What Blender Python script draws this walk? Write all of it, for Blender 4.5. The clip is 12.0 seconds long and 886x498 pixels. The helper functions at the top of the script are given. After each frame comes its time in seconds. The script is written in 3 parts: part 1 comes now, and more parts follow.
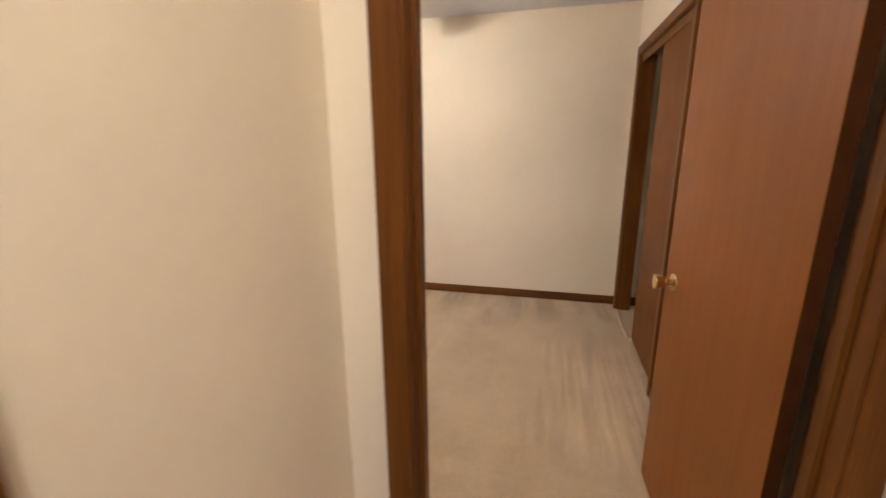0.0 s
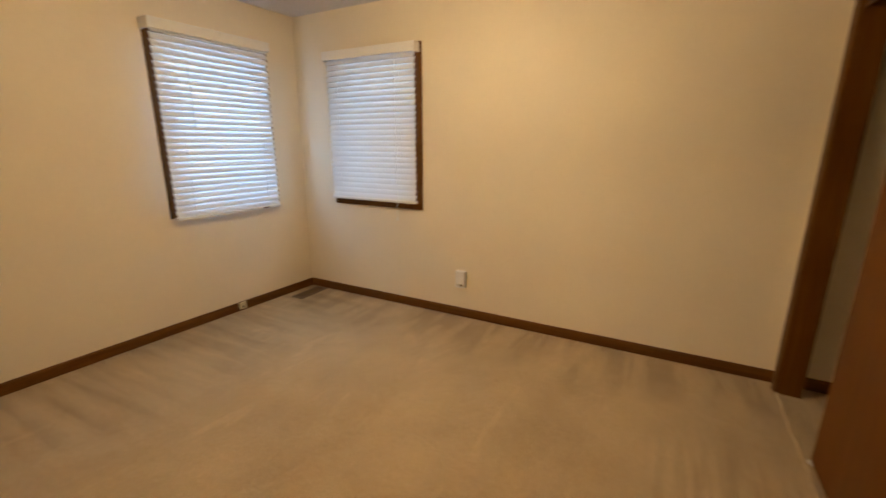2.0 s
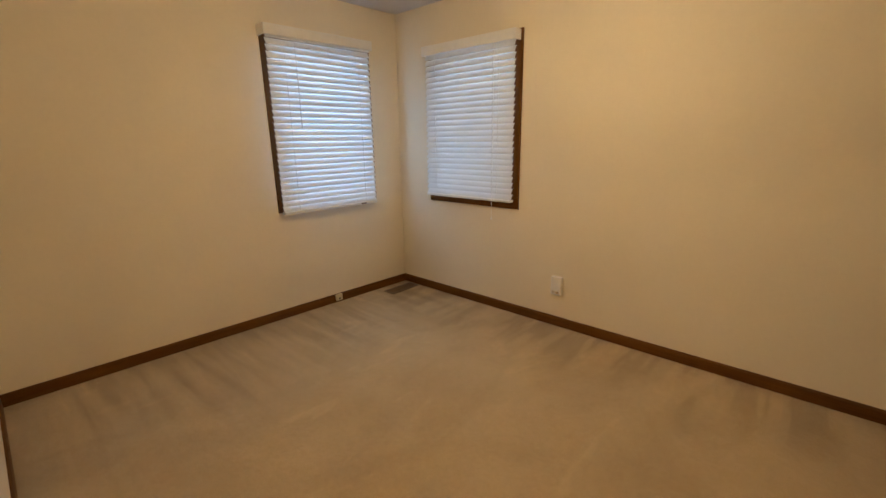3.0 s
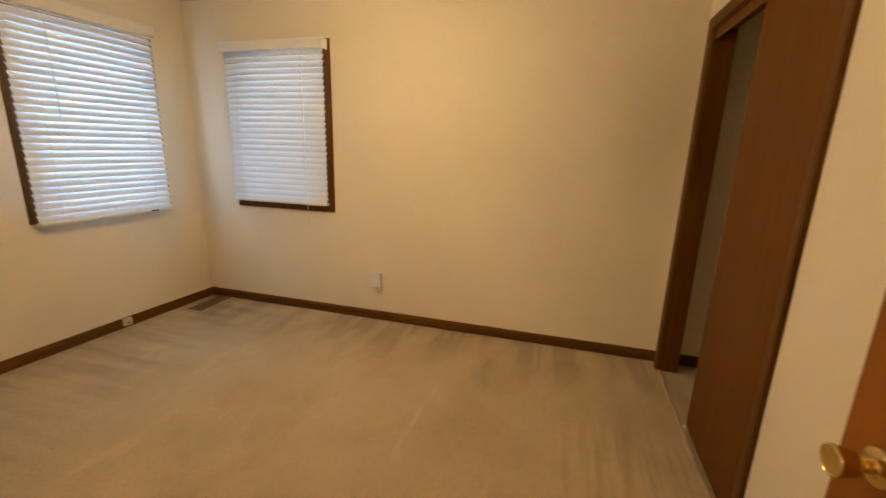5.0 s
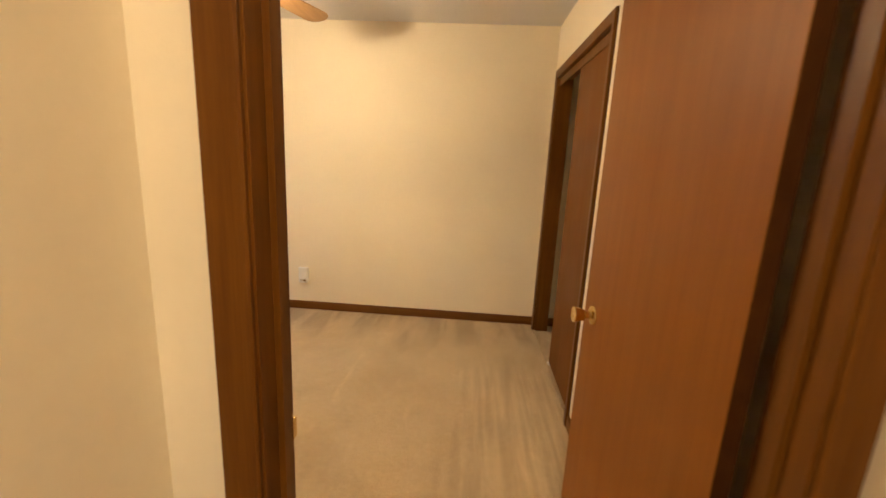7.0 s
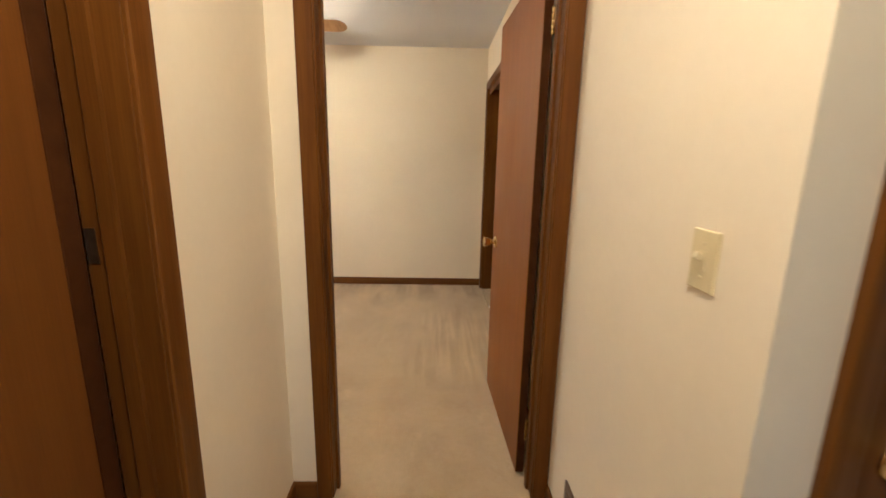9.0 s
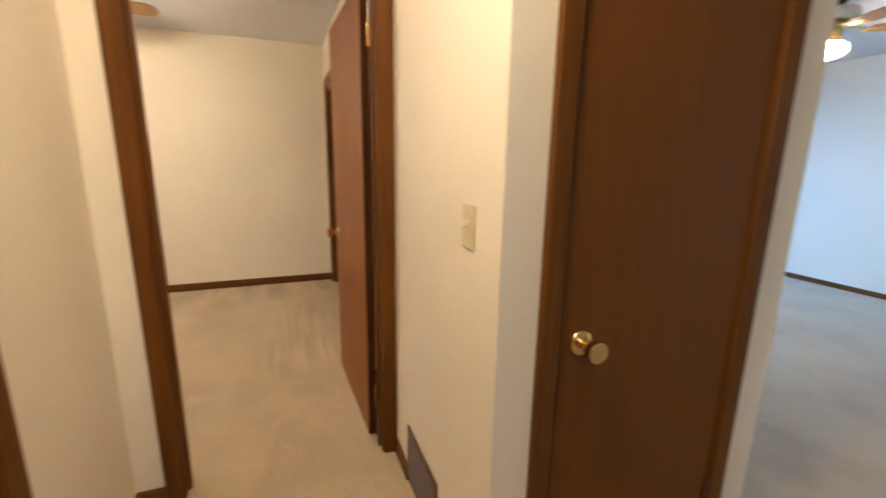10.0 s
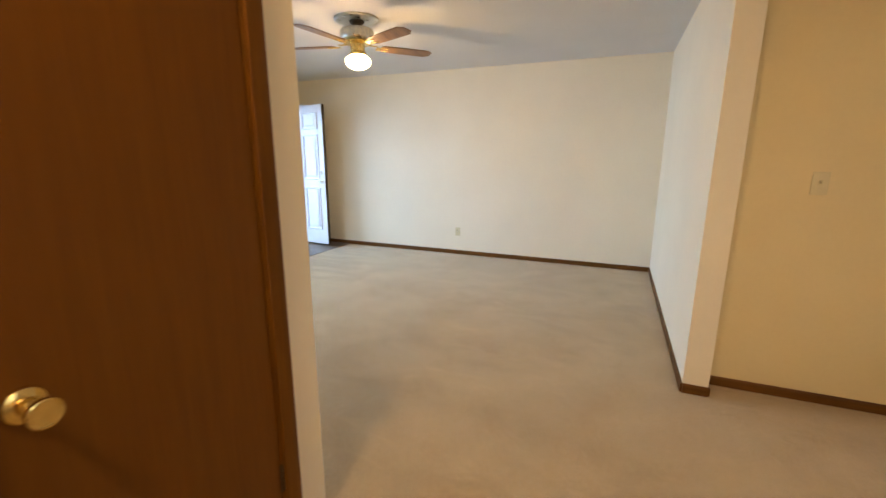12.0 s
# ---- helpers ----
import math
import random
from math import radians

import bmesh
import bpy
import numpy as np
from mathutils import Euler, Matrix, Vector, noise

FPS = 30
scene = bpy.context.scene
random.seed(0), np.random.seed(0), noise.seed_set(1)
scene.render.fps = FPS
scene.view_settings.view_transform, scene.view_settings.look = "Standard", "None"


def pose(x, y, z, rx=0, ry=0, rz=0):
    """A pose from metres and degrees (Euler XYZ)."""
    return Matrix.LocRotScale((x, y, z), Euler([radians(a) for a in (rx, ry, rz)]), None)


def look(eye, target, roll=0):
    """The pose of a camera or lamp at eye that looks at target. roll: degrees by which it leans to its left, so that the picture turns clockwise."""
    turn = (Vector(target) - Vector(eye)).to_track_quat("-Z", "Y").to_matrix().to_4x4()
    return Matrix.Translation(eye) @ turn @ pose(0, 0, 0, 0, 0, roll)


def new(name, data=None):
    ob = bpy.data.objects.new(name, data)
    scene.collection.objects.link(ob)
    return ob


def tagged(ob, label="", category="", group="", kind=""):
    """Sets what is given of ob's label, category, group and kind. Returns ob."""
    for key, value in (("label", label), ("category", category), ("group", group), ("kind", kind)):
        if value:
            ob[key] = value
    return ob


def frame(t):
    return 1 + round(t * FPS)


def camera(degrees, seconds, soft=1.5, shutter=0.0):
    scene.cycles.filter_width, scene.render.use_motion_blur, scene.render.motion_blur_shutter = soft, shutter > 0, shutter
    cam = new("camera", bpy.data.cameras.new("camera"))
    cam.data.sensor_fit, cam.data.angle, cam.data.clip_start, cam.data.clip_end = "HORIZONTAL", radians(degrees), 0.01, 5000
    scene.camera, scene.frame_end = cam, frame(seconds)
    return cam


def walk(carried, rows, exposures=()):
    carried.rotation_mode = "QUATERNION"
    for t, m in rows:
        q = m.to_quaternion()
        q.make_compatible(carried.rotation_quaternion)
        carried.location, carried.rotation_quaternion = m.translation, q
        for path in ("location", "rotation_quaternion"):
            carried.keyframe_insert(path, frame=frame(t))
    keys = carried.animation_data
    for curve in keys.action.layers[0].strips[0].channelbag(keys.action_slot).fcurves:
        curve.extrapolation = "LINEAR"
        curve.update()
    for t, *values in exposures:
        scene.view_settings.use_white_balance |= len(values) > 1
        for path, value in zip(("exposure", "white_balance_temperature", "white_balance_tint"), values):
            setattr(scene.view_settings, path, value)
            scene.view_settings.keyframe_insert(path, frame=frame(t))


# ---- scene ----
cam = camera(93.5, 12.0, shutter=0.4)

EXPOSURES = [
    (0.0, 1.05, 4900, 15), (0.5, 1.1, 4800, 15), (1.0, 1.0, 5300, 14), (2.0, 0.44, 7000, 12), (2.5, 0.16, 6900, 11),
    (5.0, 0.44, 7500, 11), (5.5, 0.45, 7700, 11), (6.0, 0.72, 8000, 10), (6.5, 0.75, 8500, 10), (7.0, 1.05, 6600, 11), (9.0, 1.05, 5200, 10),
    (9.5, 1.25, 5150, 15), (10.0, 1.15, 5450, 12), (10.5, 1.05, 6700, 13), (11.0, 1.05, 7000, 13), (11.5, 1.15, 7700, 15), (12.0, 1.2, 8100, 17),
]
PATH = [
    (0, (0.365, 0.73, 1.404), (-0.103, 2.612, 0.914), -0.4),
    (0.5, (0.47, 0.951, 1.386), (0.124, 2.861, 0.903), 0.4),
    (1, (0.48, 1.209, 1.369), (0.134, 3.121, 0.896), 1.4),
    (1.5, (0.399, 1.427, 1.376), (-0.127, 3.299, 0.905), 1.0),
    (2, (0.322, 1.604, 1.382), (-0.599, 3.311, 0.891), 0.1),
    (2.5, (0.263, 1.724, 1.411), (-0.971, 3.211, 0.897), -0.5),
    (2.7, (0.254, 1.756, 1.405), (-1.05, 3.182, 0.889), -0.9),
    (4.3, (0.27, 1.719, 1.3), (-0.647, 3.436, 0.84), 0.2),
    (4.5, (0.294, 1.699, 1.319), (-0.512, 3.47, 0.854), 0.5),
    (5, (0.318, 1.593, 1.383), (-0.225, 3.458, 0.907), 1.6),
    (5.5, (0.37, 1.504, 1.384), (-0.025, 3.412, 0.935), 2.6),
    (6, (0.444, 1.349, 1.404), (0.033, 3.258, 0.974), 2.4),
    (6.5, (0.435, 1.165, 1.407), (0.117, 3.095, 0.994), 2.3),
    (7, (0.398, 0.958, 1.403), (0.276, 2.909, 0.981), 2.8),
    (9, (0.492, 0.056, 1.346), (0.533, 2.012, 0.931), 1.1),
    (9.5, (0.545, -0.129, 1.341), (0.777, 1.811, 0.912), 1.3),
    (10, (0.537, -0.178, 1.347), (1.237, 1.647, 0.923), 0.9),
    (10.5, (0.54, -0.224, 1.347), (1.752, 1.31, 0.926), 0.4),
    (11, (0.577, -0.27, 1.345), (2.133, 0.914, 0.923), 0.3),
    (11.5, (0.677, -0.3, 1.335), (2.413, 0.594, 0.901), 0.1),
    (12, (0.876, -0.321, 1.331), (2.683, 0.42, 0.9), 0.2),
]
walk(cam, [(t, look(eye, target, roll)) for t, eye, target, roll in PATH], EXPOSURES)

# ---- light ----
world = bpy.data.worlds.new("sky")
scene.world = world
world.use_nodes = True
wn = world.node_tree
sky = wn.nodes.new("ShaderNodeTexSky")
sky.sky_type = "NISHITA"
sky.sun_disc = False
sky.sun_elevation, sky.sun_rotation = radians(38), radians(104)
wn.links.new(sky.outputs[0], wn.nodes["Background"].inputs[0])
wn.nodes["Background"].inputs[1].default_value = 0.15

sun = new("sun", bpy.data.lights.new("sun", "SUN"))
sun.data.energy, sun.data.angle, sun.data.color = 2.5, radians(0.5), (1.0, 0.95, 0.87)
sun.matrix_basis = look((8, -2, 6.25), (0, 0, 0))

doorway_light = new("doorway_light", bpy.data.lights.new("doorway_light", "AREA"))
doorway_light.data.shape, doorway_light.data.size, doorway_light.data.size_y = "RECTANGLE", 0.86, 1.98
doorway_light.data.energy, doorway_light.data.color = 12.0, (0.27, 0.54, 1.0)
doorway_light.data.spread = radians(85)
doorway_light.matrix_basis = look((5.50, 4.60, 1.10), (6.15, 2.3, 0.45))


# the bedroom's west wall leans a little out of square, turned about the room's corner
CORNER = Vector((-2.73, 4.50, 0))
SKEW = Matrix.Translation(CORNER) @ Matrix.Rotation(radians(-3.0), 4, "Z") @ Matrix.Translation(-CORNER)


def askew(ob):
    ob.matrix_basis = SKEW @ ob.matrix_basis
    return ob


SKY_BLUE = (0.31, 0.59, 1.0)
for at, to, sx, power, spread, hue in (
    (SKEW @ Vector((-2.752, 3.728, 1.49)), SKEW @ Vector((0, 3.728, 1.49)), 0.79, 12.0, 180, SKY_BLUE),
    ((-1.885, 4.585, 1.49), (-1.885, 0, 1.49), 0.80, 6.5, 170, SKY_BLUE),
    ((3.10, 4.63, 1.4), (4.9, 1.0, -0.2), 1.6, 22.0, 115, SKY_BLUE),
    ((0.9, -2.73, 1.5), (3.3, -1.0, 0.2), 1.05, 3.2, 115, (1.0, 0.95, 0.88)),
):
    window_light = new("window_light", bpy.data.lights.new("window_light", "AREA"))
    window_light.data.shape, window_light.data.size, window_light.data.size_y = "RECTANGLE", sx, 1.13
    window_light.data.energy, window_light.data.color = power, hue
    window_light.data.spread = radians(spread)
    window_light.matrix_basis = look(at, to)

GLOBE_POWER = 94.0
LIVING_POWER = 24.0
HALL_POWER = 62.0


# ---- materials ----
def material(name, colour, rough=0.5, metal=0.0):
    m = bpy.data.materials.new(name)
    m.use_nodes = True
    b = m.node_tree.nodes["Principled BSDF"]
    b.inputs["Base Color"].default_value = (*colour, 1)
    b.inputs["Roughness"].default_value = rough
    b.inputs["Metallic"].default_value = metal
    return m, m.node_tree, b


def coords(nt, scale=(1, 1, 1), rot=(0, 0, 0)):
    g = nt.nodes.new("ShaderNodeNewGeometry")
    mp = nt.nodes.new("ShaderNodeMapping")
    mp.inputs["Scale"].default_value = scale
    mp.inputs["Rotation"].default_value = rot
    nt.links.new(g.outputs["Position"], mp.inputs["Vector"])
    return mp.outputs["Vector"]


def noise_tex(nt, vec, scale, detail=3.0, rough=0.55, distort=0.0):
    n = nt.nodes.new("ShaderNodeTexNoise")
    n.inputs["Scale"].default_value = scale
    n.inputs["Detail"].default_value = detail
    n.inputs["Roughness"].default_value = rough
    n.inputs["Distortion"].default_value = distort
    nt.links.new(vec, n.inputs["Vector"])
    return n.outputs["Fac"]


def ramp(nt, fac, stops):
    r = nt.nodes.new("ShaderNodeValToRGB")
    e = r.color_ramp.elements
    while len(e) < len(stops):
        e.new(0.5)
    for k, (p, c) in zip(e, stops):
        k.position, k.color = p, (*c, 1)
    nt.links.new(fac, r.inputs["Fac"])
    return r.outputs["Color"]


def mix(nt, kind, fac, a, b):
    n = nt.nodes.new("ShaderNodeMix")
    n.data_type, n.blend_type = "RGBA", kind
    if isinstance(fac, float):
        n.inputs[0].default_value = fac
    else:
        nt.links.new(fac, n.inputs[0])
    for sock, v in ((n.inputs[6], a), (n.inputs[7], b)):
        if isinstance(v, tuple):
            sock.default_value = (*v, 1)
        else:
            nt.links.new(v, sock)
    return n.outputs[2]


def maths(nt, op, a, b):
    n = nt.nodes.new("ShaderNodeMath")
    n.operation = op
    for sock, v in zip(n.inputs, (a, b)):
        if isinstance(v, (int, float)):
            sock.default_value = v
        else:
            nt.links.new(v, sock)
    return n.outputs[0]


def bump(nt, b, height, strength, distance):
    n = nt.nodes.new("ShaderNodeBump")
    n.inputs["Strength"].default_value = strength
    n.inputs["Distance"].default_value = distance
    nt.links.new(height, n.inputs["Height"])
    nt.links.new(n.outputs[0], b.inputs["Normal"])


def wall_paint(name, c):
    m, nt, b = material(name, c, 0.62)
    v = coords(nt)
    big = noise_tex(nt, v, 1.3, 4)
    fine = noise_tex(nt, v, 40, 3)
    col = ramp(nt, big, [(0.3, tuple(x * 0.955 for x in c)), (0.7, tuple(min(1, x * 1.025) for x in c))])
    col = mix(nt, "MULTIPLY", 0.25, col, ramp(nt, fine, [(0.3, (0.93, 0.925, 0.91)), (0.65, (1, 1, 1))]))
    nt.links.new(col, b.inputs["Base Color"])
    bump(nt, b, noise_tex(nt, v, 190, 3), 0.22, 0.0012)
    return m


def wood(name, dark, light, rough, axis="z", grain=1.0, fine=0.5):
    m, nt, b = material(name, light, rough)
    s = {"z": (9, 9, 0.55), "x": (0.55, 9, 9), "y": (9, 0.55, 9)}[axis]
    v = coords(nt, s)
    a = noise_tex(nt, v, 3.2 * grain, 6, 0.6, 0.1)
    f = noise_tex(nt, coords(nt, tuple(k * 9 if k > 1 else k * 3 for k in s)), 3.0, 4, 0.7)
    large = noise_tex(nt, coords(nt), 1.1, 3)
    mid = tuple((p + q) / 2 for p, q in zip(dark, light))
    col = ramp(nt, a, [(0.28, dark), (0.5, mid), (0.74, light)])
    col = mix(nt, "MULTIPLY", fine, col, ramp(nt, f, [(0.35, (0.74, 0.68, 0.64)), (0.62, (1, 1, 1))]))
    col = mix(nt, "MULTIPLY", 0.5, col, ramp(nt, large, [(0.3, (0.8, 0.78, 0.76)), (0.7, (1, 1, 1))]))
    nt.links.new(col, b.inputs["Base Color"])
    b.inputs["Specular IOR Level"].default_value = 0.16
    r = ramp(nt, large, [(0.3, (rough * 0.8,) * 3), (0.7, (min(1, rough * 1.25),) * 3)])
    nt.links.new(r, b.inputs["Roughness"])
    bump(nt, b, f, 0.12, 0.0008)
    return m


def carpet_material():
    m, nt, b = material("carpet", (0.40, 0.31, 0.22), 0.95)
    v = coords(nt)
    tuft = noise_tex(nt, v, 260, 3, 0.7)
    clump = noise_tex(nt, v, 38, 4, 0.6)
    blotch = noise_tex(nt, v, 1.7, 5, 0.6, 0.5)
    sep = nt.nodes.new("ShaderNodeSeparateXYZ")
    nt.links.new(v, sep.inputs[0])
    wobble = maths(nt, "MULTIPLY", noise_tex(nt, v, 2.2, 3), 0.9)
    grey = [(0.34, (0.74, 0.725, 0.71)), (0.43, (0.86, 0.85, 0.84)), (0.50, (0.96, 0.96, 0.955)), (0.57, (1.0, 1.0, 1.0)), (0.62, (1.11, 1.105, 1.09))]
    patchy = [(0.36, (0.78, 0.765, 0.75)), (0.46, (0.83, 0.82, 0.81)), (0.50, (0.97, 0.97, 0.965)), (0.56, (1.0, 1.0, 1.0)), (0.60, (1.10, 1.095, 1.08))]
    # brush marks that run out from the west wall
    west = ramp(nt, maths(nt, "ADD", sep.outputs["X"], maths(nt, "ADD", wobble, 1.95)), [(0.0, (1, 1, 1)), (0.75, (0, 0, 0))])
    streak_w = noise_tex(nt, coords(nt, (0.9, 8.5, 1.0), (0, 0, radians(-12))), 1.0, 3, 0.55, 0.3)
    # and from the north wall
    north = ramp(nt, maths(nt, "ADD", sep.outputs["Y"], maths(nt, "SUBTRACT", -3.40, wobble)), [(0.0, (0, 0, 0)), (0.40, (1, 1, 1))])
    streak_n = noise_tex(nt, coords(nt, (6.5, 0.9, 1.0), (0, 0, radians(4))), 1.0, 2, 0.5, 0.25)
    broad = noise_tex(nt, coords(nt, (2.1, 1.2, 1.0), (0, 0, radians(32))), 1.5, 3, 0.5, 0.9)
    col = ramp(nt, blotch, [(0.25, (0.522, 0.384, 0.212)), (0.75, (0.634, 0.484, 0.288))])
    col = mix(nt, "MULTIPLY", west, col, ramp(nt, streak_w, grey))
    col = mix(nt, "MULTIPLY", north, col, ramp(nt, streak_n, patchy))
    # fine parallel rake marks beside the closet and short pale scuffs all over
    east = maths(nt, "MULTIPLY", ramp(nt, maths(nt, "ADD", sep.outputs["X"], maths(nt, "MULTIPLY", wobble, 0.5)), [(0.50, (0, 0, 0)), (0.72, (1, 1, 1))]),
                 ramp(nt, maths(nt, "ADD", maths(nt, "MULTIPLY", sep.outputs["Y"], 0.25), maths(nt, "MULTIPLY", wobble, 0.15)), [(0.66, (0, 0, 0)), (0.72, (1, 1, 1)), (0.92, (1, 1, 1)), (1.0, (0, 0, 0))]))
    rake = noise_tex(nt, coords(nt, (24.0, 1.3, 1.0), (0, 0, radians(-3))), 1.0, 2, 0.5, 0.15)
    col = mix(nt, "MULTIPLY", east, col, ramp(nt, rake, [(0.36, (0.88, 0.87, 0.86)), (0.5, (0.98, 0.975, 0.97)), (0.60, (1.09, 1.085, 1.07))]))
    scuff = noise_tex(nt, coords(nt, (6.0, 1.9, 1.0), (0, 0, radians(62))), 1.0, 2, 0.5, 1.2)
    col = mix(nt, "MULTIPLY", 0.8, col, ramp(nt, scuff, [(0.63, (1, 1, 1)), (0.68, (1.08, 1.075, 1.07)), (0.74, (1.15, 1.145, 1.14))]))
    swirl = noise_tex(nt, v, 1.15, 4, 0.5, 1.6)
    col = mix(nt, "MULTIPLY", 0.65, col, ramp(nt, swirl, [(0.38, (0.91, 0.905, 0.90)), (0.46, (0.97, 0.965, 0.96)), (0.55, (1.0, 1.0, 1.0)), (0.62, (1.06, 1.055, 1.05))]))
    col = mix(nt, "MULTIPLY", 0.45, col, ramp(nt, broad, [(0.34, (0.84, 0.83, 0.82)), (0.46, (0.95, 0.95, 0.95)), (0.56, (1, 1, 1)), (0.66, (1.07, 1.065, 1.05))]))
    col = mix(nt, "MULTIPLY", 0.8, col, ramp(nt, clump, [(0.3, (0.86, 0.855, 0.85)), (0.7, (1, 1, 1))]))
    col = mix(nt, "MULTIPLY", 0.9, col, ramp(nt, tuft, [(0.32, (0.62, 0.60, 0.58)), (0.6, (1, 1, 1))]))
    nt.links.new(col, b.inputs["Base Color"])
    b.inputs["Sheen Weight"].default_value = 0.25
    b.inputs["Sheen Roughness"].default_value = 0.6
    b.inputs["Specular IOR Level"].default_value = 0.1
    bump(nt, b, maths(nt, "ADD", tuft, maths(nt, "MULTIPLY", clump, 1.2)), 0.75, 0.006)
    return m


def ceiling_material():
    m, nt, b = material("ceiling_paint", (0.80, 0.79, 0.78), 0.85)
    v = coords(nt)
    spl = noise_tex(nt, v, 75, 4, 0.65)
    big = noise_tex(nt, v, 1.0, 3)
    col = ramp(nt, big, [(0.3, (0.68, 0.67, 0.67)), (0.7, (0.735, 0.725, 0.725))])
    col = mix(nt, "MULTIPLY", 0.6, col, ramp(nt, spl, [(0.35, (0.9, 0.9, 0.9)), (0.6, (1, 1, 1))]))
    nt.links.new(col, b.inputs["Base Color"])
    bump(nt, b, spl, 0.5, 0.004)
    return m


def worn(name, c, rough=0.4, metal=0.0, amount=0.12, scale=30):
    m, nt, b = material(name, c, rough, metal)
    v = coords(nt)
    n = noise_tex(nt, v, scale, 4)
    nt.links.new(ramp(nt, n, [(0.3, tuple(x * (1 - amount) for x in c)), (0.7, c)]), b.inputs["Base Color"])
    nt.links.new(ramp(nt, noise_tex(nt, v, scale * 0.4, 3), [(0.3, (rough * 0.8,) * 3), (0.7, (min(1, rough * 1.25),) * 3)]), b.inputs["Roughness"])
    return m


def blind_material():
    m, nt, b = material("blind_white", (0.84, 0.85, 0.86), 0.4)
    v = coords(nt, (1, 1, 12))
    n = noise_tex(nt, v, 4, 4)
    nt.links.new(ramp(nt, n, [(0.3, (0.80, 0.81, 0.82)), (0.7, (0.87, 0.875, 0.88))]), b.inputs["Base Color"])
    t = nt.nodes.new("ShaderNodeBsdfTranslucent")
    t.inputs["Color"].default_value = (0.80, 0.85, 0.92, 1)
    mx = nt.nodes.new("ShaderNodeMixShader")
    mx.inputs[0].default_value = 0.11
    nt.links.new(b.outputs[0], mx.inputs[1])
    nt.links.new(t.outputs[0], mx.inputs[2])
    nt.links.new(mx.outputs[0], nt.nodes["Material Output"].inputs["Surface"])
    return m


def lamp_glass(name, colour, strength):
    m, _, b = material(name, (0.9, 0.9, 0.88), 0.25)
    b.inputs["Emission Color"].default_value = (*colour, 1)
    b.inputs["Emission Strength"].default_value = strength
    return m


def frosted_glass(name, colour, strength):
    """Thin glowing frosted glass that lets half of the bulb's light straight through."""
    m = lamp_glass(name, colour, strength)
    nt = m.node_tree
    t = nt.nodes.new("ShaderNodeBsdfTransparent")
    mx = nt.nodes.new("ShaderNodeMixShader")
    mx.inputs[0].default_value = 0.5
    nt.links.new(nt.nodes["Principled BSDF"].outputs[0], mx.inputs[1])
    nt.links.new(t.outputs[0], mx.inputs[2])
    nt.links.new(mx.outputs[0], nt.nodes["Material Output"].inputs["Surface"])
    return m


def glass_material():
    m, nt, b = material("window_glass", (0.95, 0.98, 0.98), 0.02)
    b.inputs["Transmission Weight"].default_value = 1.0
    b.inputs["IOR"].default_value = 1.05
    return m


PAINT = wall_paint("cream_wall_paint", (0.805, 0.715, 0.560))
TAN = wall_paint("tan_wall_paint", (0.735, 0.600, 0.350))
CARPET = carpet_material()
CEIL = ceiling_material()
DOOR_WOOD = wood("door_veneer", (0.235, 0.079, 0.0105), (0.275, 0.098, 0.0145), 0.42, fine=0.28)
DOOR_WOOD_DARK = wood("closet_door_veneer", (0.132, 0.045, 0.0055), (0.165, 0.058, 0.0075), 0.5, fine=0.35)
TRIM_WOOD = wood("trim_wood", (0.100, 0.034, 0.004), (0.172, 0.065, 0.008), 0.38)
BASE_X = wood("baseboard_wood", (0.090, 0.034, 0.006), (0.175, 0.070, 0.013), 0.4, "x")
BASE_Y = wood("baseboard_wood_along", (0.090, 0.034, 0.006), (0.175, 0.070, 0.013), 0.4, "y")
BLADE_WOOD = wood("blade_wood", (0.11, 0.052, 0.020), (0.27, 0.14, 0.058), 0.35, "x")
BLADE_OAK = wood("pale_blade_wood", (0.30, 0.17, 0.075), (0.46, 0.28, 0.13), 0.4, "y")
# dark brown with the shade put into its colour, for two door edges
EDGE_SHADE = worn("painted_edge_shade", (0.060, 0.019, 0.003), 0.8, 0.0, 0.3, 20)
EDGE_SHADE.node_tree.nodes["Principled BSDF"].inputs["Specular IOR Level"].default_value = 0.1
BRASS = worn("polished_brass", (0.83, 0.62, 0.26), 0.2, 1.0, 0.2, 60)
NICKEL = worn("aged_nickel", (0.70, 0.65, 0.56), 0.3, 1.0, 0.2, 50)
DARK_METAL = worn("dark_bronze", (0.10, 0.065, 0.035), 0.4, 0.8, 0.25, 80)
REGISTER = worn("brown_register_enamel", (0.15, 0.095, 0.055), 0.45, 0.3, 0.25, 50)
DARK = worn("dark_duct", (0.02, 0.017, 0.015), 0.8)
IVORY = worn("ivory_plastic", (0.66, 0.565, 0.34), 0.35, 0.0, 0.06, 25)
WHITE = worn("white_plastic", (0.83, 0.82, 0.80), 0.35, 0.0, 0.05, 25)
CREAM = worn("cream_enamel", (0.72, 0.66, 0.50), 0.3, 0.0, 0.08, 25)
DOOR_WHITE = worn("white_door_paint", (0.78, 0.79, 0.80), 0.4, 0.0, 0.06, 12)
VINYL = worn("entry_vinyl", (0.20, 0.145, 0.10), 0.35, 0.0, 0.4, 14)
BRONZE_TAG = worn("red_brown_tag", (0.13, 0.045, 0.03), 0.5, 0.0, 0.2, 60)
BLIND = blind_material()
GLASS = glass_material()
ALU = worn("window_vinyl", (0.72, 0.72, 0.71), 0.45, 0.0, 0.08)
GRASS = worn("lawn", (0.07, 0.10, 0.035), 0.9, 0.0, 0.5, 3)
WARM = (1.0, 0.76, 0.46)
GLOBE = frosted_glass("lit_frosted_glass", WARM, GLOBE_POWER * 0.9)
BULB = lamp_glass("lit_bulb", WARM, GLOBE_POWER * 4.5)
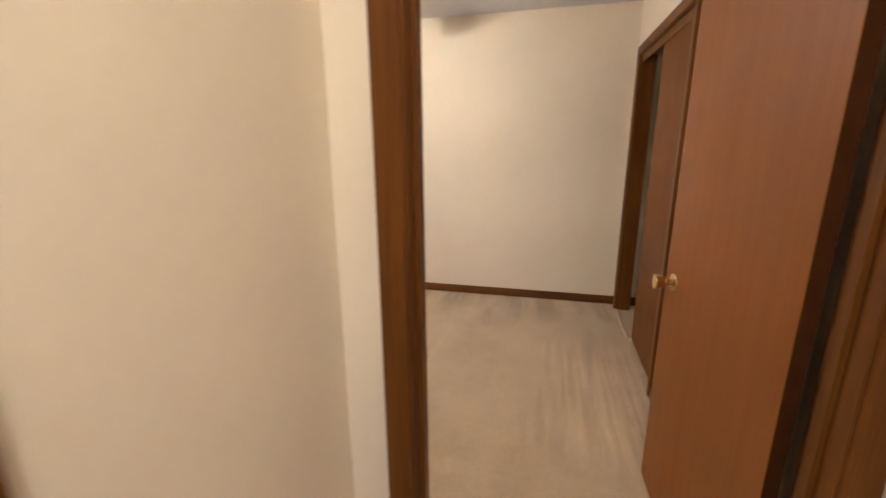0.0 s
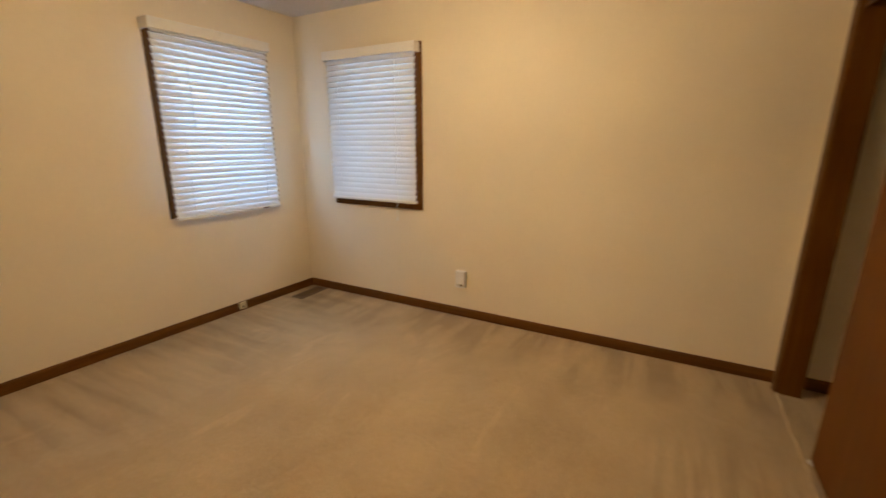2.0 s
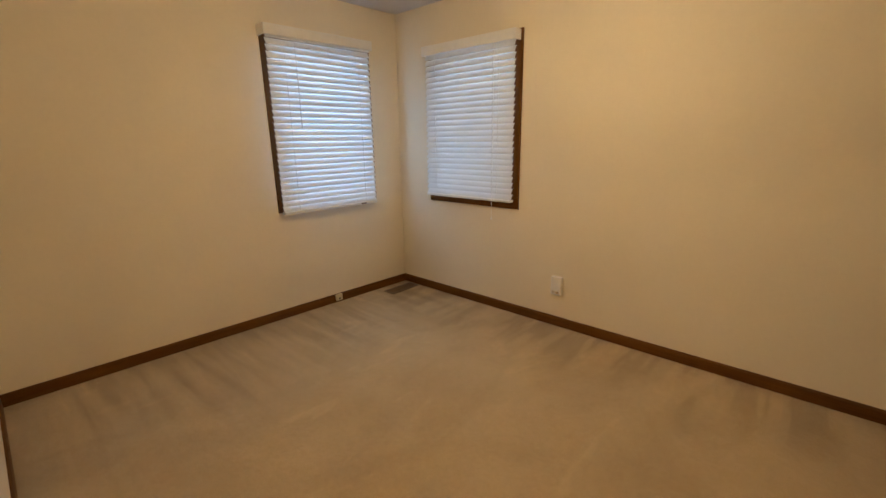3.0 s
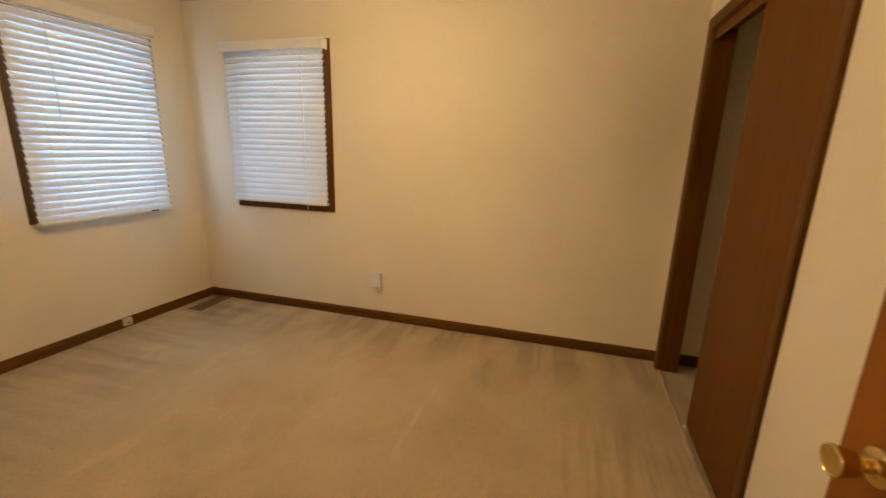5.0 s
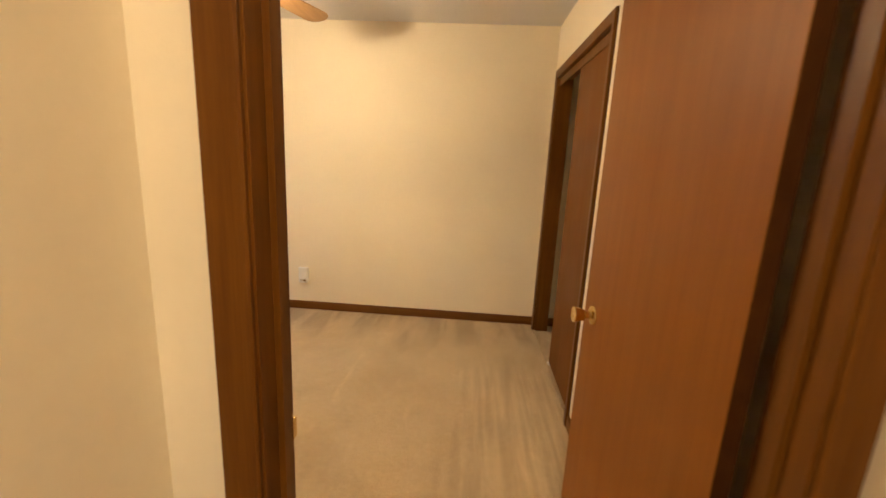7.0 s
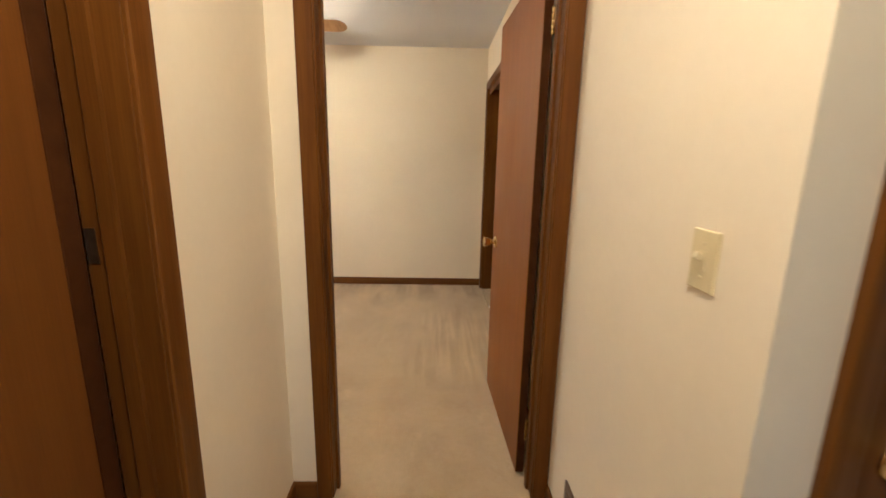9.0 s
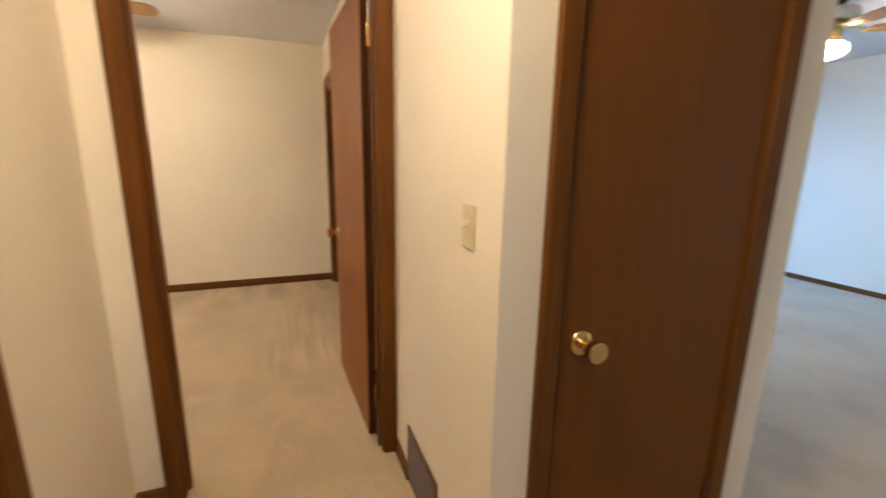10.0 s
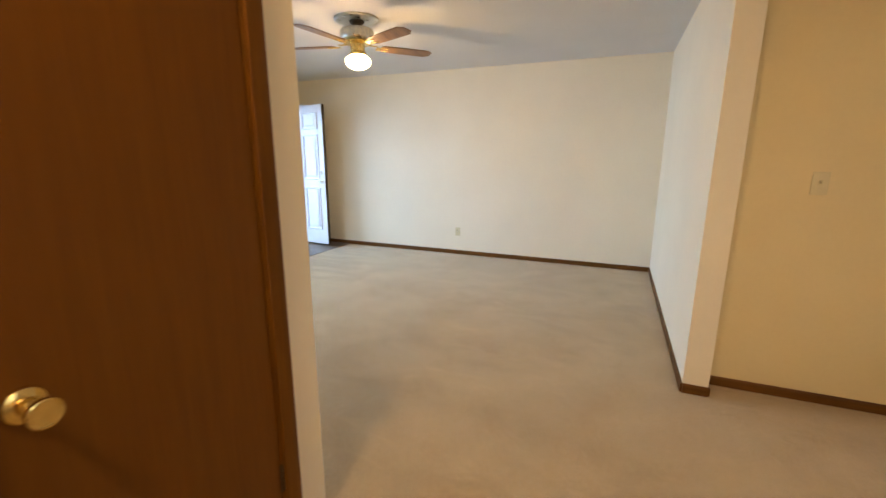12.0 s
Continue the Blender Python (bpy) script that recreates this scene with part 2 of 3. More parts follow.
LIVING_BULB = lamp_glass("lit_living_bulb", WARM, LIVING_POWER * 20)
LIVING_GLOBE = frosted_glass("lit_living_glass", WARM, LIVING_POWER * 0.4)
HALL_GLOBE = lamp_glass("lit_hall_glass", WARM, HALL_POWER)


# ---- geometry helpers ----
def finish(bm, mat, name, smooth=None):
    bmesh.ops.recalc_face_normals(bm, faces=bm.faces[:])
    me = bpy.data.meshes.new(name)
    if smooth:
        for f in bm.faces:
            f.smooth = True
        for e in bm.edges:
            if len(e.link_faces) == 2 and e.calc_face_angle(0) > radians(smooth):
                e.smooth = False
    bm.to_mesh(me)
    bm.free()
    me.materials.append(mat)
    return me


def thing(name, at, label, category, kind="", group=""):
    e = new(name)
    e.location = at
    e.empty_display_size = 0.1
    return tagged(e, label, category, group, kind)


def part(name, bm, mat, parent=None, label="", smooth=None):
    ob = new(name, finish(bm, mat, name, smooth))
    if parent is not None:
        ob.parent = parent
        ob.matrix_parent_inverse = Matrix.Translation(-parent.location)
    if label:
        ob["label"] = label
    return ob


def piece(name, me, parent, m, label=""):
    ob = new(name, me)
    ob.parent = parent
    ob.matrix_parent_inverse = Matrix.Translation(-parent.location)
    ob.matrix_basis = m
    if label:
        ob["label"] = label
    return ob


def setting(name, bm, mat, label, category, smooth=None):
    return tagged(part(name, bm, mat, None, "", smooth), label, category, "", "structure")


def box(bm, lo, hi, bevel=0.0, m=None, segs=2):
    c = [(a + b) / 2 for a, b in zip(lo, hi)]
    s = [abs(b - a) for a, b in zip(lo, hi)]
    r = bmesh.ops.create_cube(bm, size=1.0, matrix=Matrix.LocRotScale(c, None, s))
    vs = r["verts"]
    if bevel:
        es = {e for v in vs for e in v.link_edges}
        out = bmesh.ops.bevel(bm, geom=list(es), offset=bevel, segments=segs, affect="EDGES", profile=0.6)
        vs = list({v for f in out["faces"] for v in f.verts} | {v for v in vs if v.is_valid})
    if m is not None:
        bmesh.ops.transform(bm, matrix=m, verts=vs)
    return bm


def boxes(items, bevel=0.0, m=None):
    bm = bmesh.new()
    for lo, hi in items:
        box(bm, lo, hi, bevel, m)
    return bm


def lathe(bm, profile, m=None, seg=32):
    """Turns (radius, height) pairs round the local z axis."""
    m = m or Matrix()
    rings = []
    for r, z in profile:
        if r < 1e-6:
            rings.append([bm.verts.new(m @ Vector((0, 0, z)))])
        else:
            rings.append([bm.verts.new(m @ Vector((r * math.cos(2 * math.pi * k / seg), r * math.sin(2 * math.pi * k / seg), z))) for k in range(seg)])
    for a, b in zip(rings, rings[1:]):
        for k in range(seg):
            j = (k + 1) % seg
            q = [a[k % len(a)], a[j % len(a)], b[j % len(b)], b[k % len(b)]]
            q = [v for n, v in enumerate(q) if v not in q[:n]]
            if len(q) > 2:
                bm.faces.new(q)
    return bm


def sweep(bm, m, profile, path, closed=False):
    """Sweeps a profile of (across, out) along a path in the local x-z plane with mitred corners; out is local y, across lies to the path's left."""
    n = len(path)
    rings = []
    for i, p in enumerate(path):
        p = Vector(p)
        d0 = (p - Vector(path[i - 1])).normalized() if (i or closed) else None
        d1 = (Vector(path[(i + 1) % n]) - p).normalized() if (i < n - 1 or closed) else None
        d0, d1 = d0 or d1, d1 or d0
        n0, n1 = Vector((-d0.y, d0.x)), Vector((-d1.y, d1.x))
        b = (n0 + n1).normalized()
        b = b / max(0.2, b.dot(n0))
        rings.append([bm.verts.new(m @ Vector((p.x + b.x * a, o, p.y + b.y * a))) for a, o in profile])
    k = len(profile)
    for i in range(n if closed else n - 1):
        a, b = rings[i], rings[(i + 1) % n]
        for j in range(k):
            bm.faces.new([a[j], a[(j + 1) % k], b[(j + 1) % k], b[j]])
    if not closed:
        bm.faces.new(rings[0])
        bm.faces.new(rings[-1][::-1])
    return bm


def facing(origin, u, n):
    """A frame with local x along u, local y out along n, local z up."""
    u, n = Vector(u), Vector(n)
    return Matrix(((u.x, n.x, 0, origin[0]), (u.y, n.y, 0, origin[1]), (u.z, n.z, 1, origin[2]), (0, 0, 0, 1)))


CASING = [(0.0, 0.0), (0.0, 0.009), (0.004, 0.012), (0.014, 0.0125), (0.030, 0.016), (0.046, 0.0175), (0.055, 0.0165), (0.058, 0.012), (0.058, 0.0)]


def casing(name, m, u0, u1, h, parent, width=0.058):
    """A door casing on three sides of an opening u0..u1, h high, in the frame m."""
    bm = bmesh.new()
    k = width / 0.058
    prof = [(a * k, o) for a, o in CASING]
    sweep(bm, m, prof, [(u0, 0.0), (u0, h), (u1, h), (u1, 0.0)])
    return part(name, bm, TRIM_WOOD, parent, "", 30)


BASE = [(0.0, 0.0), (0.0, 0.011), (0.052, 0.011), (0.062, 0.009), (0.068, 0.005), (0.070, 0.0)]


def baseboard(a, b, n, high=0.074):
    """A baseboard along the floor from a to b (plan), proud of the wall along n."""
    a, b = Vector((*a, 0)), Vector((*b, 0))
    u = (b - a).normalized()
    m = facing(a, u, (*n, 0))
    bm = bmesh.new()
    sweep(bm, m, [(c * high / 0.070, o) for c, o in BASE], [(0.0, 0.0), ((b - a).length, 0.0)])
    mat = BASE_X if abs(u.x) > 0.5 else BASE_Y
    return setting("baseboard", bm, mat, "dark-stained wooden baseboard along a cream wall", "baseboard", 30)


def wall(name, axis, c0, c1, u0, u1, holes=(), z0=0.0, z1=2.44, label="cream painted plaster wall", paint=PAINT):
    """A wall c0..c1 thick that runs along axis from u0 to u1, with holes (ua, ub, za, zb) through it."""
    us = sorted({u0, u1, *(v for h in holes for v in h[:2])})
    zs = sorted({z0, z1, *(v for h in holes for v in h[2:])})
    solid = lambda i, j: 0 <= i < len(us) - 1 and 0 <= j < len(zs) - 1 and not any(
        h[0] < (us[i] + us[i + 1]) / 2 < h[1] and h[2] < (zs[j] + zs[j + 1]) / 2 < h[3] for h in holes)
    bm, made = bmesh.new(), {}

    def v(u, c, z):
        if (u, c, z) not in made:
            made[u, c, z] = bm.verts.new((u, c, z) if axis == "x" else (c, u, z))
        return made[u, c, z]

    for i in range(len(us) - 1):
        for j in range(len(zs) - 1):
            if not solid(i, j):
                continue
            a, b, p, q = us[i], us[i + 1], zs[j], zs[j + 1]
            for c in (c0, c1):
                bm.faces.new([v(a, c, p), v(b, c, p), v(b, c, q), v(a, c, q)])
            for di, u in ((-1, a), (1, b)):
                if not solid(i + di, j):
                    bm.faces.new([v(u, c0, p), v(u, c1, p), v(u, c1, q), v(u, c0, q)])
            for dj, z in ((-1, p), (1, q)):
                if not solid(i, j + dj):
                    bm.faces.new([v(a, c0, z), v(b, c0, z), v(b, c1, z), v(a, c1, z)])
    return setting(name, bm, paint, label, "wall")


# ---- the shell ----
H = 2.44
NORTH, WEST, EAST = 4.50, -2.73, 6.25
BED_S0, BED_S1 = 1.51, 1.612         # wall between hall and bedroom
HALL_W, HALL_E = -0.06, 0.965
CL_Y = 0.59                          # front of the hall closet
CL_E = 1.94                          # living room side of the closet block
BED_E = 1.00
D1 = (0.100, 0.900)                  # bedroom doorway
CLO = (3.10, 4.365)                  # sliding closet opening
W1 = (3.325, 4.132, 0.905, 2.095)        # window in the west wall
W2 = (-2.285, -1.48, 0.908, 2.068)      # window in the north wall
W3 = (2.20, 4.00, 0.75, 2.05)         # living room window in the north wall
W4 = (0.30, 1.50, 0.90, 2.10)         # dining room window in the back wall
HC = (1.132, 1.747)                  # hall closet doorway
LD = (0.04, 0.855)                    # door in the hall's west wall
SOUTH_Y, STUB = -0.776, 3.435
BACK = -2.60
TAN_X = 3.60

bm = bmesh.new()
box(bm, (WEST - 0.31, BACK - 0.15, -0.12), (EAST + 0.15, NORTH + 0.15, 0.0))
setting("floor", bm, CARPET, "beige cut-pile carpet with vacuum marks", "carpet")
bm = bmesh.new()
box(bm, (WEST - 0.31, BACK - 0.15, H), (EAST + 0.15, NORTH + 0.15, H + 0.12))
setting("ceiling", bm, CEIL, "white textured ceiling", "ceiling")

wall("wall_north", "x", NORTH, NORTH + 0.15, WEST - 0.15, EAST + 0.15, [W2, W3, (5.12, 6.0, 0.0, 2.06)])
askew(wall("wall_west", "y", WEST - 0.15, WEST, BED_S0, NORTH - 0.004, [W1]))
wall("wall_bedroom_south", "x", BED_S0, BED_S1, WEST - 0.22, BED_E + 0.11, [(D1[0] - 0.02, D1[1] + 0.02, 0.0, 2.06)])
wall("wall_closet", "y", BED_E, BED_E + 0.11, BED_S1, NORTH, [(CLO[0] - 0.02, CLO[1] + 0.02, 0.0, 2.06)])
wall("wall_closet_back", "y", 1.75, 1.83, BED_S1, NORTH, label="painted back wall of a closet")
wall("wall_closet_side", "x", 2.75, 2.83, BED_E + 0.11, 1.75, label="painted side wall of a closet")
wall("wall_hall_west", "y", HALL_W - 0.12, HALL_W, BACK, BED_S0, [(LD[0] - 0.02, LD[1] + 0.02, 0.0, 2.06)])
wall("wall_hall_east", "y", HALL_E, HALL_E + 0.09, CL_Y, BED_S0)
wall("wall_hall_closet", "x", CL_Y, CL_Y + 0.11, HALL_E + 0.09, CL_E - 0.11, [(HC[0] - 0.02, HC[1] + 0.02, 0.0, 2.06)])
wall("wall_living_west", "y", CL_E - 0.11, CL_E, CL_Y, NORTH)
wall("wall_east", "y", EAST, EAST + 0.15, SOUTH_Y - 0.13, NORTH)
wall("wall_living_south", "x", SOUTH_Y - 0.13, SOUTH_Y, STUB, EAST)
wall("wall_dining", "y", TAN_X, TAN_X + 0.12, BACK, SOUTH_Y - 0.13, label="tan painted plaster wall", paint=TAN)
wall("wall_back", "x", BACK - 0.15, BACK, WEST - 0.31, TAN_X + 0.12, [W4])
wall("wall_west_room", "y", WEST - 0.31, WEST - 0.16, BACK, BED_S0)

bm = bmesh.new()
box(bm, (-400, -400, -0.7), (400, 400, -0.6))
setting("ground", bm, GRASS, "green lawn outside the house", "lawn")

# baseboards
baseboard((BED_E - 0.001, NORTH), (WEST, NORTH), (0, -1))
askew(baseboard((WEST, NORTH), (WEST, BED_S1), (1, 0)))
baseboard((WEST - 0.15, BED_S1), (D1[0] - 0.065, BED_S1), (0, 1))
baseboard((D1[1] + 0.065, BED_S1), (BED_E, BED_S1), (0, 1))
baseboard((BED_E, BED_S1), (BED_E, CLO[0] - 0.06), (-1, 0))
baseboard((1.75, 2.83), (1.75, NORTH), (-1, 0))
baseboard((1.75, NORTH), (BED_E + 0.12, NORTH), (0, -1))
baseboard((HALL_W, BED_S0), (D1[0] - 0.062, BED_S0), (0, -1))
baseboard((HALL_W, LD[1] + 0.062), (HALL_W, BED_S0), (1, 0))
baseboard((HALL_W, BACK), (HALL_W, LD[0] - 0.062), (1, 0))
baseboard((HALL_E, BED_S0), (HALL_E, 1.30), (-1, 0))
baseboard((HALL_E, 0.955), (HALL_E, CL_Y), (-1, 0))
baseboard((HALL_E, CL_Y), (HC[0] - 0.06, CL_Y), (0, -1))
baseboard((HC[1] + 0.06, CL_Y), (CL_E, CL_Y), (0, -1))
baseboard((CL_E, CL_Y), (CL_E, NORTH), (1, 0), 0.056)
baseboard((EAST, NORTH), (EAST, SOUTH_Y), (-1, 0), 0.056)
baseboard((EAST, SOUTH_Y), (STUB, SOUTH_Y), (0, 1), 0.056)
baseboard((STUB, SOUTH_Y), (STUB, SOUTH_Y - 0.13), (-1, 0), 0.056)
baseboard((STUB, SOUTH_Y - 0.13), (TAN_X, SOUTH_Y - 0.13), (0, -1), 0.056)
baseboard((TAN_X, SOUTH_Y - 0.13), (TAN_X, BACK), (-1, 0), 0.056)
baseboard((CL_E, NORTH), (5.06, NORTH), (0, -1))
baseboard((TAN_X, BACK), (HALL_W, BACK), (0, 1))


# ---- doors ----
def hinge(m, parent, mat=DARK_METAL):
    """Butt hinge: two leaves and a knuckle barrel, at the frame m (z along the pin)."""
    bm = bmesh.new()
    box(bm, (-0.009, -0.0012, -0.044), (0.009, 0.0012, 0.044), 0.0005, m)
    for k in range(5):
        lathe(bm, [(0, k * 0.0178 - 0.0445), (0.0055, k * 0.0178 - 0.0445), (0.006, k * 0.0178 - 0.0435), (0.006, k * 0.0178 - 0.0285), (0.0055, k * 0.0178 - 0.0275), (0, k * 0.0178 - 0.0275)], m @ pose(0, 0.004, 0), 12)
    lathe(bm, [(0, 0.0445), (0.0045, 0.0445), (0.0055, 0.048), (0.003, 0.051), (0, 0.052)], m @ pose(0, 0.004, 0), 12)
    return part("hinge", bm, mat, parent, "small dark metal hinge", 35)


def knob(m, parent, mat=BRASS):
    """Door knob: local z points out of the door."""
    bm = bmesh.new()
    lathe(bm, [(0.0, 0.0), (0.0335, 0.0), (0.0335, 0.003), (0.031, 0.007), (0.024, 0.0095), (0.017, 0.011), (0.0155, 0.014), (0.0, 0.014)], m, 40)
    rose = part("rosette", bm, mat, parent, "round polished metal rosette", 35)
    bm = bmesh.new()
    lathe(bm, [(0.0, 0.012), (0.0125, 0.012), (0.0115, 0.020), (0.0125, 0.027), (0.0175, 0.031), (0.0205, 0.036), (0.0235, 0.050), (0.0265, 0.061), (0.0272, 0.0645), (0.0262, 0.0675), (0.0230, 0.0685), (0.0215, 0.0672), (0.0, 0.0662)], m, 40)
    part("knob", bm, mat, parent, "polished flared metal knob", 35)
    return rose


def slab_door(name, m, width, height, thick, label, mat, knob_u=None, knob_sides=(1, -1), hinges=(), z=0.012, hinge_mat=DARK_METAL):
    """Flush door in the frame m: local x from the hinge edge, local y through the leaf (0..thick)."""
    th = thing(name, m @ Vector((0, 0, 0)), label, "door", "structure")
    bm = bmesh.new()
    box(bm, (0.0, 0.0, z), (width, thick, z + height), 0.0015, m, 1)
    part("leaf", bm, mat, th)
    if knob_u:
        for s in knob_sides:
            km = m @ Matrix.Translation((knob_u, thick if s > 0 else 0.0, 0.91)) @ pose(0, 0, 0, -90 if s > 0 else 90, 0, 0)
            knob(km, th)
        bm = bmesh.new()
        box(bm, (width - 0.0005, thick / 2 - 0.0125, 0.882), (width + 0.0015, thick / 2 + 0.0125, 0.938), 0.0004, m)
        box(bm, (width + 0.001, thick / 2 - 0.006, 0.903), (width + 0.010, thick / 2 + 0.006, 0.917), 0.002, m)
        part("latch", bm, BRASS, th, "brass latch plate")
    for hz, hy in hinges:
        hinge(m @ pose(0.0, hy, hz), th, hinge_mat)
    return th


def doorway(name, m, u0, u1, h, depth, label, both=True, stop=None, m_back=None):
    """Jambs, stops and casings of an opening; local y = 0 is the front wall face and -depth the back."""
    th = thing(name, m @ Vector((u0, 0, 0)), label, "door frame", "structure")
    j = 0.02
    bm = bmesh.new()
    box(bm, (u0 - j, -depth - 0.002, 0), (u0, 0.002, h), 0.001, m, 1)
    part("jamb", bm, TRIM_WOOD, th)
    bm = bmesh.new()
    box(bm, (u1, -depth - 0.002, 0), (u1 + j, 0.002, h), 0.001, m, 1)
    part("jamb", bm, TRIM_WOOD, th)
    bm = bmesh.new()
    box(bm, (u0 - j, -depth - 0.002, h), (u1 + j, 0.002, h + j), 0.001, m, 1)
    part("head_jamb", bm, TRIM_WOOD, th)
    if stop:
        a, b = stop
        bm = bmesh.new()
        prof = [(0.0, a), (0.0, b), (-0.008, b), (-0.011, b - 0.003 if b > a else b + 0.003), (-0.011, a)]
        sweep(bm, m, prof, [(u0, 0.0), (u0, h), (u1, h), (u1, 0.0)])
        part("stop", bm, TRIM_WOOD, th, "", 30)
    casing("casing", m, u0 - 0.005, u1 + 0.005, h + 0.005, th)
    if both:
        casing("casing", m @ Matrix.Translation((0, -depth, 0)) @ Matrix.Diagonal((1, -1, 1, 1)), u0 - 0.005, u1 + 0.005, h + 0.005, th)
    return th


# bedroom doorway: front face towards the hall
M1 = facing((0, BED_S0, 0), (1, 0, 0), (0, -1, 0))
doorway("door_frame_bedroom", M1, D1[0], D1[1], 2.04, BED_S1 - BED_S0, "stained wooden frame round the bedroom doorway", True, (-0.045, -0.078))
ang = math.atan2(0.676, -0.028)
du = Vector((math.cos(ang), math.sin(ang), 0))
dn = Vector((-du.y, du.x, 0))
MD = facing((D1[1] - 0.004, 1.640, 0), du, dn)
bed_door = slab_door("door_1", MD, 0.778, 2.02, 0.035, "open flush wooden door in reddish-brown veneer", DOOR_WOOD, 0.688, (1, -1), ((0.22, -0.002), (1.83, -0.002)), 0.012, BRASS)
# thin strip that paints shade over the hinge side of the leaf
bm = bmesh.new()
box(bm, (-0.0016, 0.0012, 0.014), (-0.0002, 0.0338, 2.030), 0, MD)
part("hinge_edge_shade", bm, EDGE_SHADE, bed_door, "thin dark strip painting shade on the door's back edge")
bm = bmesh.new()
box(bm, (D1[0] - 0.0005, BED_S1 - 0.034, 0.875), (D1[0] + 0.0015, BED_S1 - 0.004, 0.945), 0.0005)
box(bm, (D1[0] - 0.0005, BED_S1 - 0.006, 0.890), (D1[0] + 0.0025, BED_S1 + 0.010, 0.930), 0.001)
tagged(part("strike_plate", bm, BRASS, None), "small brass strike plate on a wooden door jamb", "strike plate", "", "structure")

# hall closet
M2 = facing((0, CL_Y, 0), (1, 0, 0), (0, -1, 0))
doorway("door_frame_hall_closet", M2, HC[0], HC[1], 2.04, 0.11, "stained wooden frame round the hall closet door", False, (-0.050, -0.085))
MC = facing((HC[1] - 0.003, CL_Y - 0.001 + 0.004, 0), (-1, 0, 0), (0, 1, 0))
slab_door("door_2", MC, 0.606, 2.02, 0.035, "closed flush dark brown closet door with a brass knob", DOOR_WOOD_DARK, 0.546, (-1,), ((0.32, -0.005), (1.80, -0.005)))

# door in the hall's west wall
M3 = facing((HALL_W, 0, 0), (0, -1, 0), (1, 0, 0))
west_frame = doorway("door_frame_hall_west", M3, -LD[1], -LD[0], 2.04, 0.12, "stained wooden frame round a hall doorway", False, (-0.048, -0.082))
ang = radians(90 + 3.2)
ML = facing((HALL_W - 0.118, LD[0] + 0.004, 0), (math.cos(ang), math.sin(ang), 0), (-math.sin(ang), math.cos(ang), 0))
slab_door("door_3", ML, LD[1] - LD[0] - 0.050, 2.02, -0.035, "flush brown door standing slightly ajar in the hall", DOOR_WOOD_DARK)
bm = bmesh.new()
box(bm, (HALL_W - 0.120, LD[1] - 0.0015, 1.137), (HALL_W - 0.098, LD[1] + 0.0005, 1.207), 0.0004)
tagged(part("strike_plate", bm, DARK_METAL, None), "small dark strike plate on a hall door jamb", "strike plate", "", "structure")

# added dark sheet: its colour stands for shade between jamb and ajar leaf
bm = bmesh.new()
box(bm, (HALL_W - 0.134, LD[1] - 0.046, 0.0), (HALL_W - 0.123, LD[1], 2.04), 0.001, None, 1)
part("jamb_gap_shade", bm, EDGE_SHADE, west_frame, "added dark sheet standing in for shade beside the jamb")

# sliding closet
M4 = facing((BED_E, 0, 0), (0, -1, 0), (-1, 0, 0))
doorway("door_frame_closet", M4, -CLO[1], -CLO[0], 2.04, 0.11, "stained wooden frame round a sliding closet", False)
for k, (ya, yb, xa) in enumerate(((3.104, 3.76, BED_E + 0.020), (3.125, 3.785, BED_E + 0.062))):
    th = thing("sliding_door", (xa, ya, 0.0), "flush brown sliding closet door pushed to one side", "closet door", "structure", "sliding closet doors")
    bm = bmesh.new()
    box(bm, (xa, ya, 0.018), (xa + 0.033, yb, 2.005), 0.0015, None, 1)
    part("leaf", bm, DOOR_WOOD_DARK, th)
bm = boxes([((BED_E + 0.012, CLO[0], 1.985), (BED_E + 0.016, CLO[1], 2.04)), ((BED_E + 0.012, CLO[0], 2.034), (BED_E + 0.10, CLO[1], 2.04))])
tagged(part("closet_track", bm, TRIM_WOOD, None), "brown header track over the sliding closet doors", "door track", "", "structure")
bm = bmesh.new()
box(bm, (BED_E + 0.008, 3.748, 0.0), (BED_E + 0.064, 3.762, 0.022), 0.004)
tagged(part("floor_guide", bm, WHITE, None), "small white plastic guide under the sliding doors", "door guide")

# front door, open against the east wall
FD = thing("door_4", (6.035, 4.47, 0), "open white six-panel front door with nickel hardware", "front door", "structure")
ang = math.atan2(-0.84, -0.085)
fu = Vector((math.cos(ang), math.sin(ang), 0))
MF = facing((6.035, 4.47, 0), fu, (fu.y, -fu.x, 0))
bm = bmesh.new()
box(bm, (0, -0.044, 0.03), (0.84, 0.0, 2.06), 0.002, MF, 1)
part("leaf", bm, DOOR_WHITE, FD)
for ua, ub in ((0.12, 0.375), (0.465, 0.72)):
    for za, zb in ((0.27, 0.86), (1.02, 1.62), (1.74, 1.93)):
        bm = bmesh.new()
        sweep(bm, MF, [(0.0, 0.0005), (0.006, 0.011), (0.014, 0.013), (0.022, 0.0005)], [(ua, za), (ua, zb), (ub, zb), (ub, za)], True)
        box(bm, (ua + 0.03, 0.0005, za + 0.03), (ub - 0.03, 0.010, zb - 0.03), 0.006, MF, 1)
        part("panel", bm, DOOR_WHITE, FD, "raised white panel")
bm = bmesh.new()
box(bm, (0.8405, -0.046, 0.03), (0.8435, 0.002, 2.06), 0.001, MF, 1)
part("weatherstrip", bm, DARK_METAL, FD, "dark weatherstrip on the door's edge")
bm = bmesh.new()
lathe(bm, [(0, 0), (0.03, 0), (0.03, 0.004), (0.024, 0.012), (0.02, 0.016), (0, 0.016)], MF @ pose(0.775, 0, 1.10, -90, 0, 0), 28)
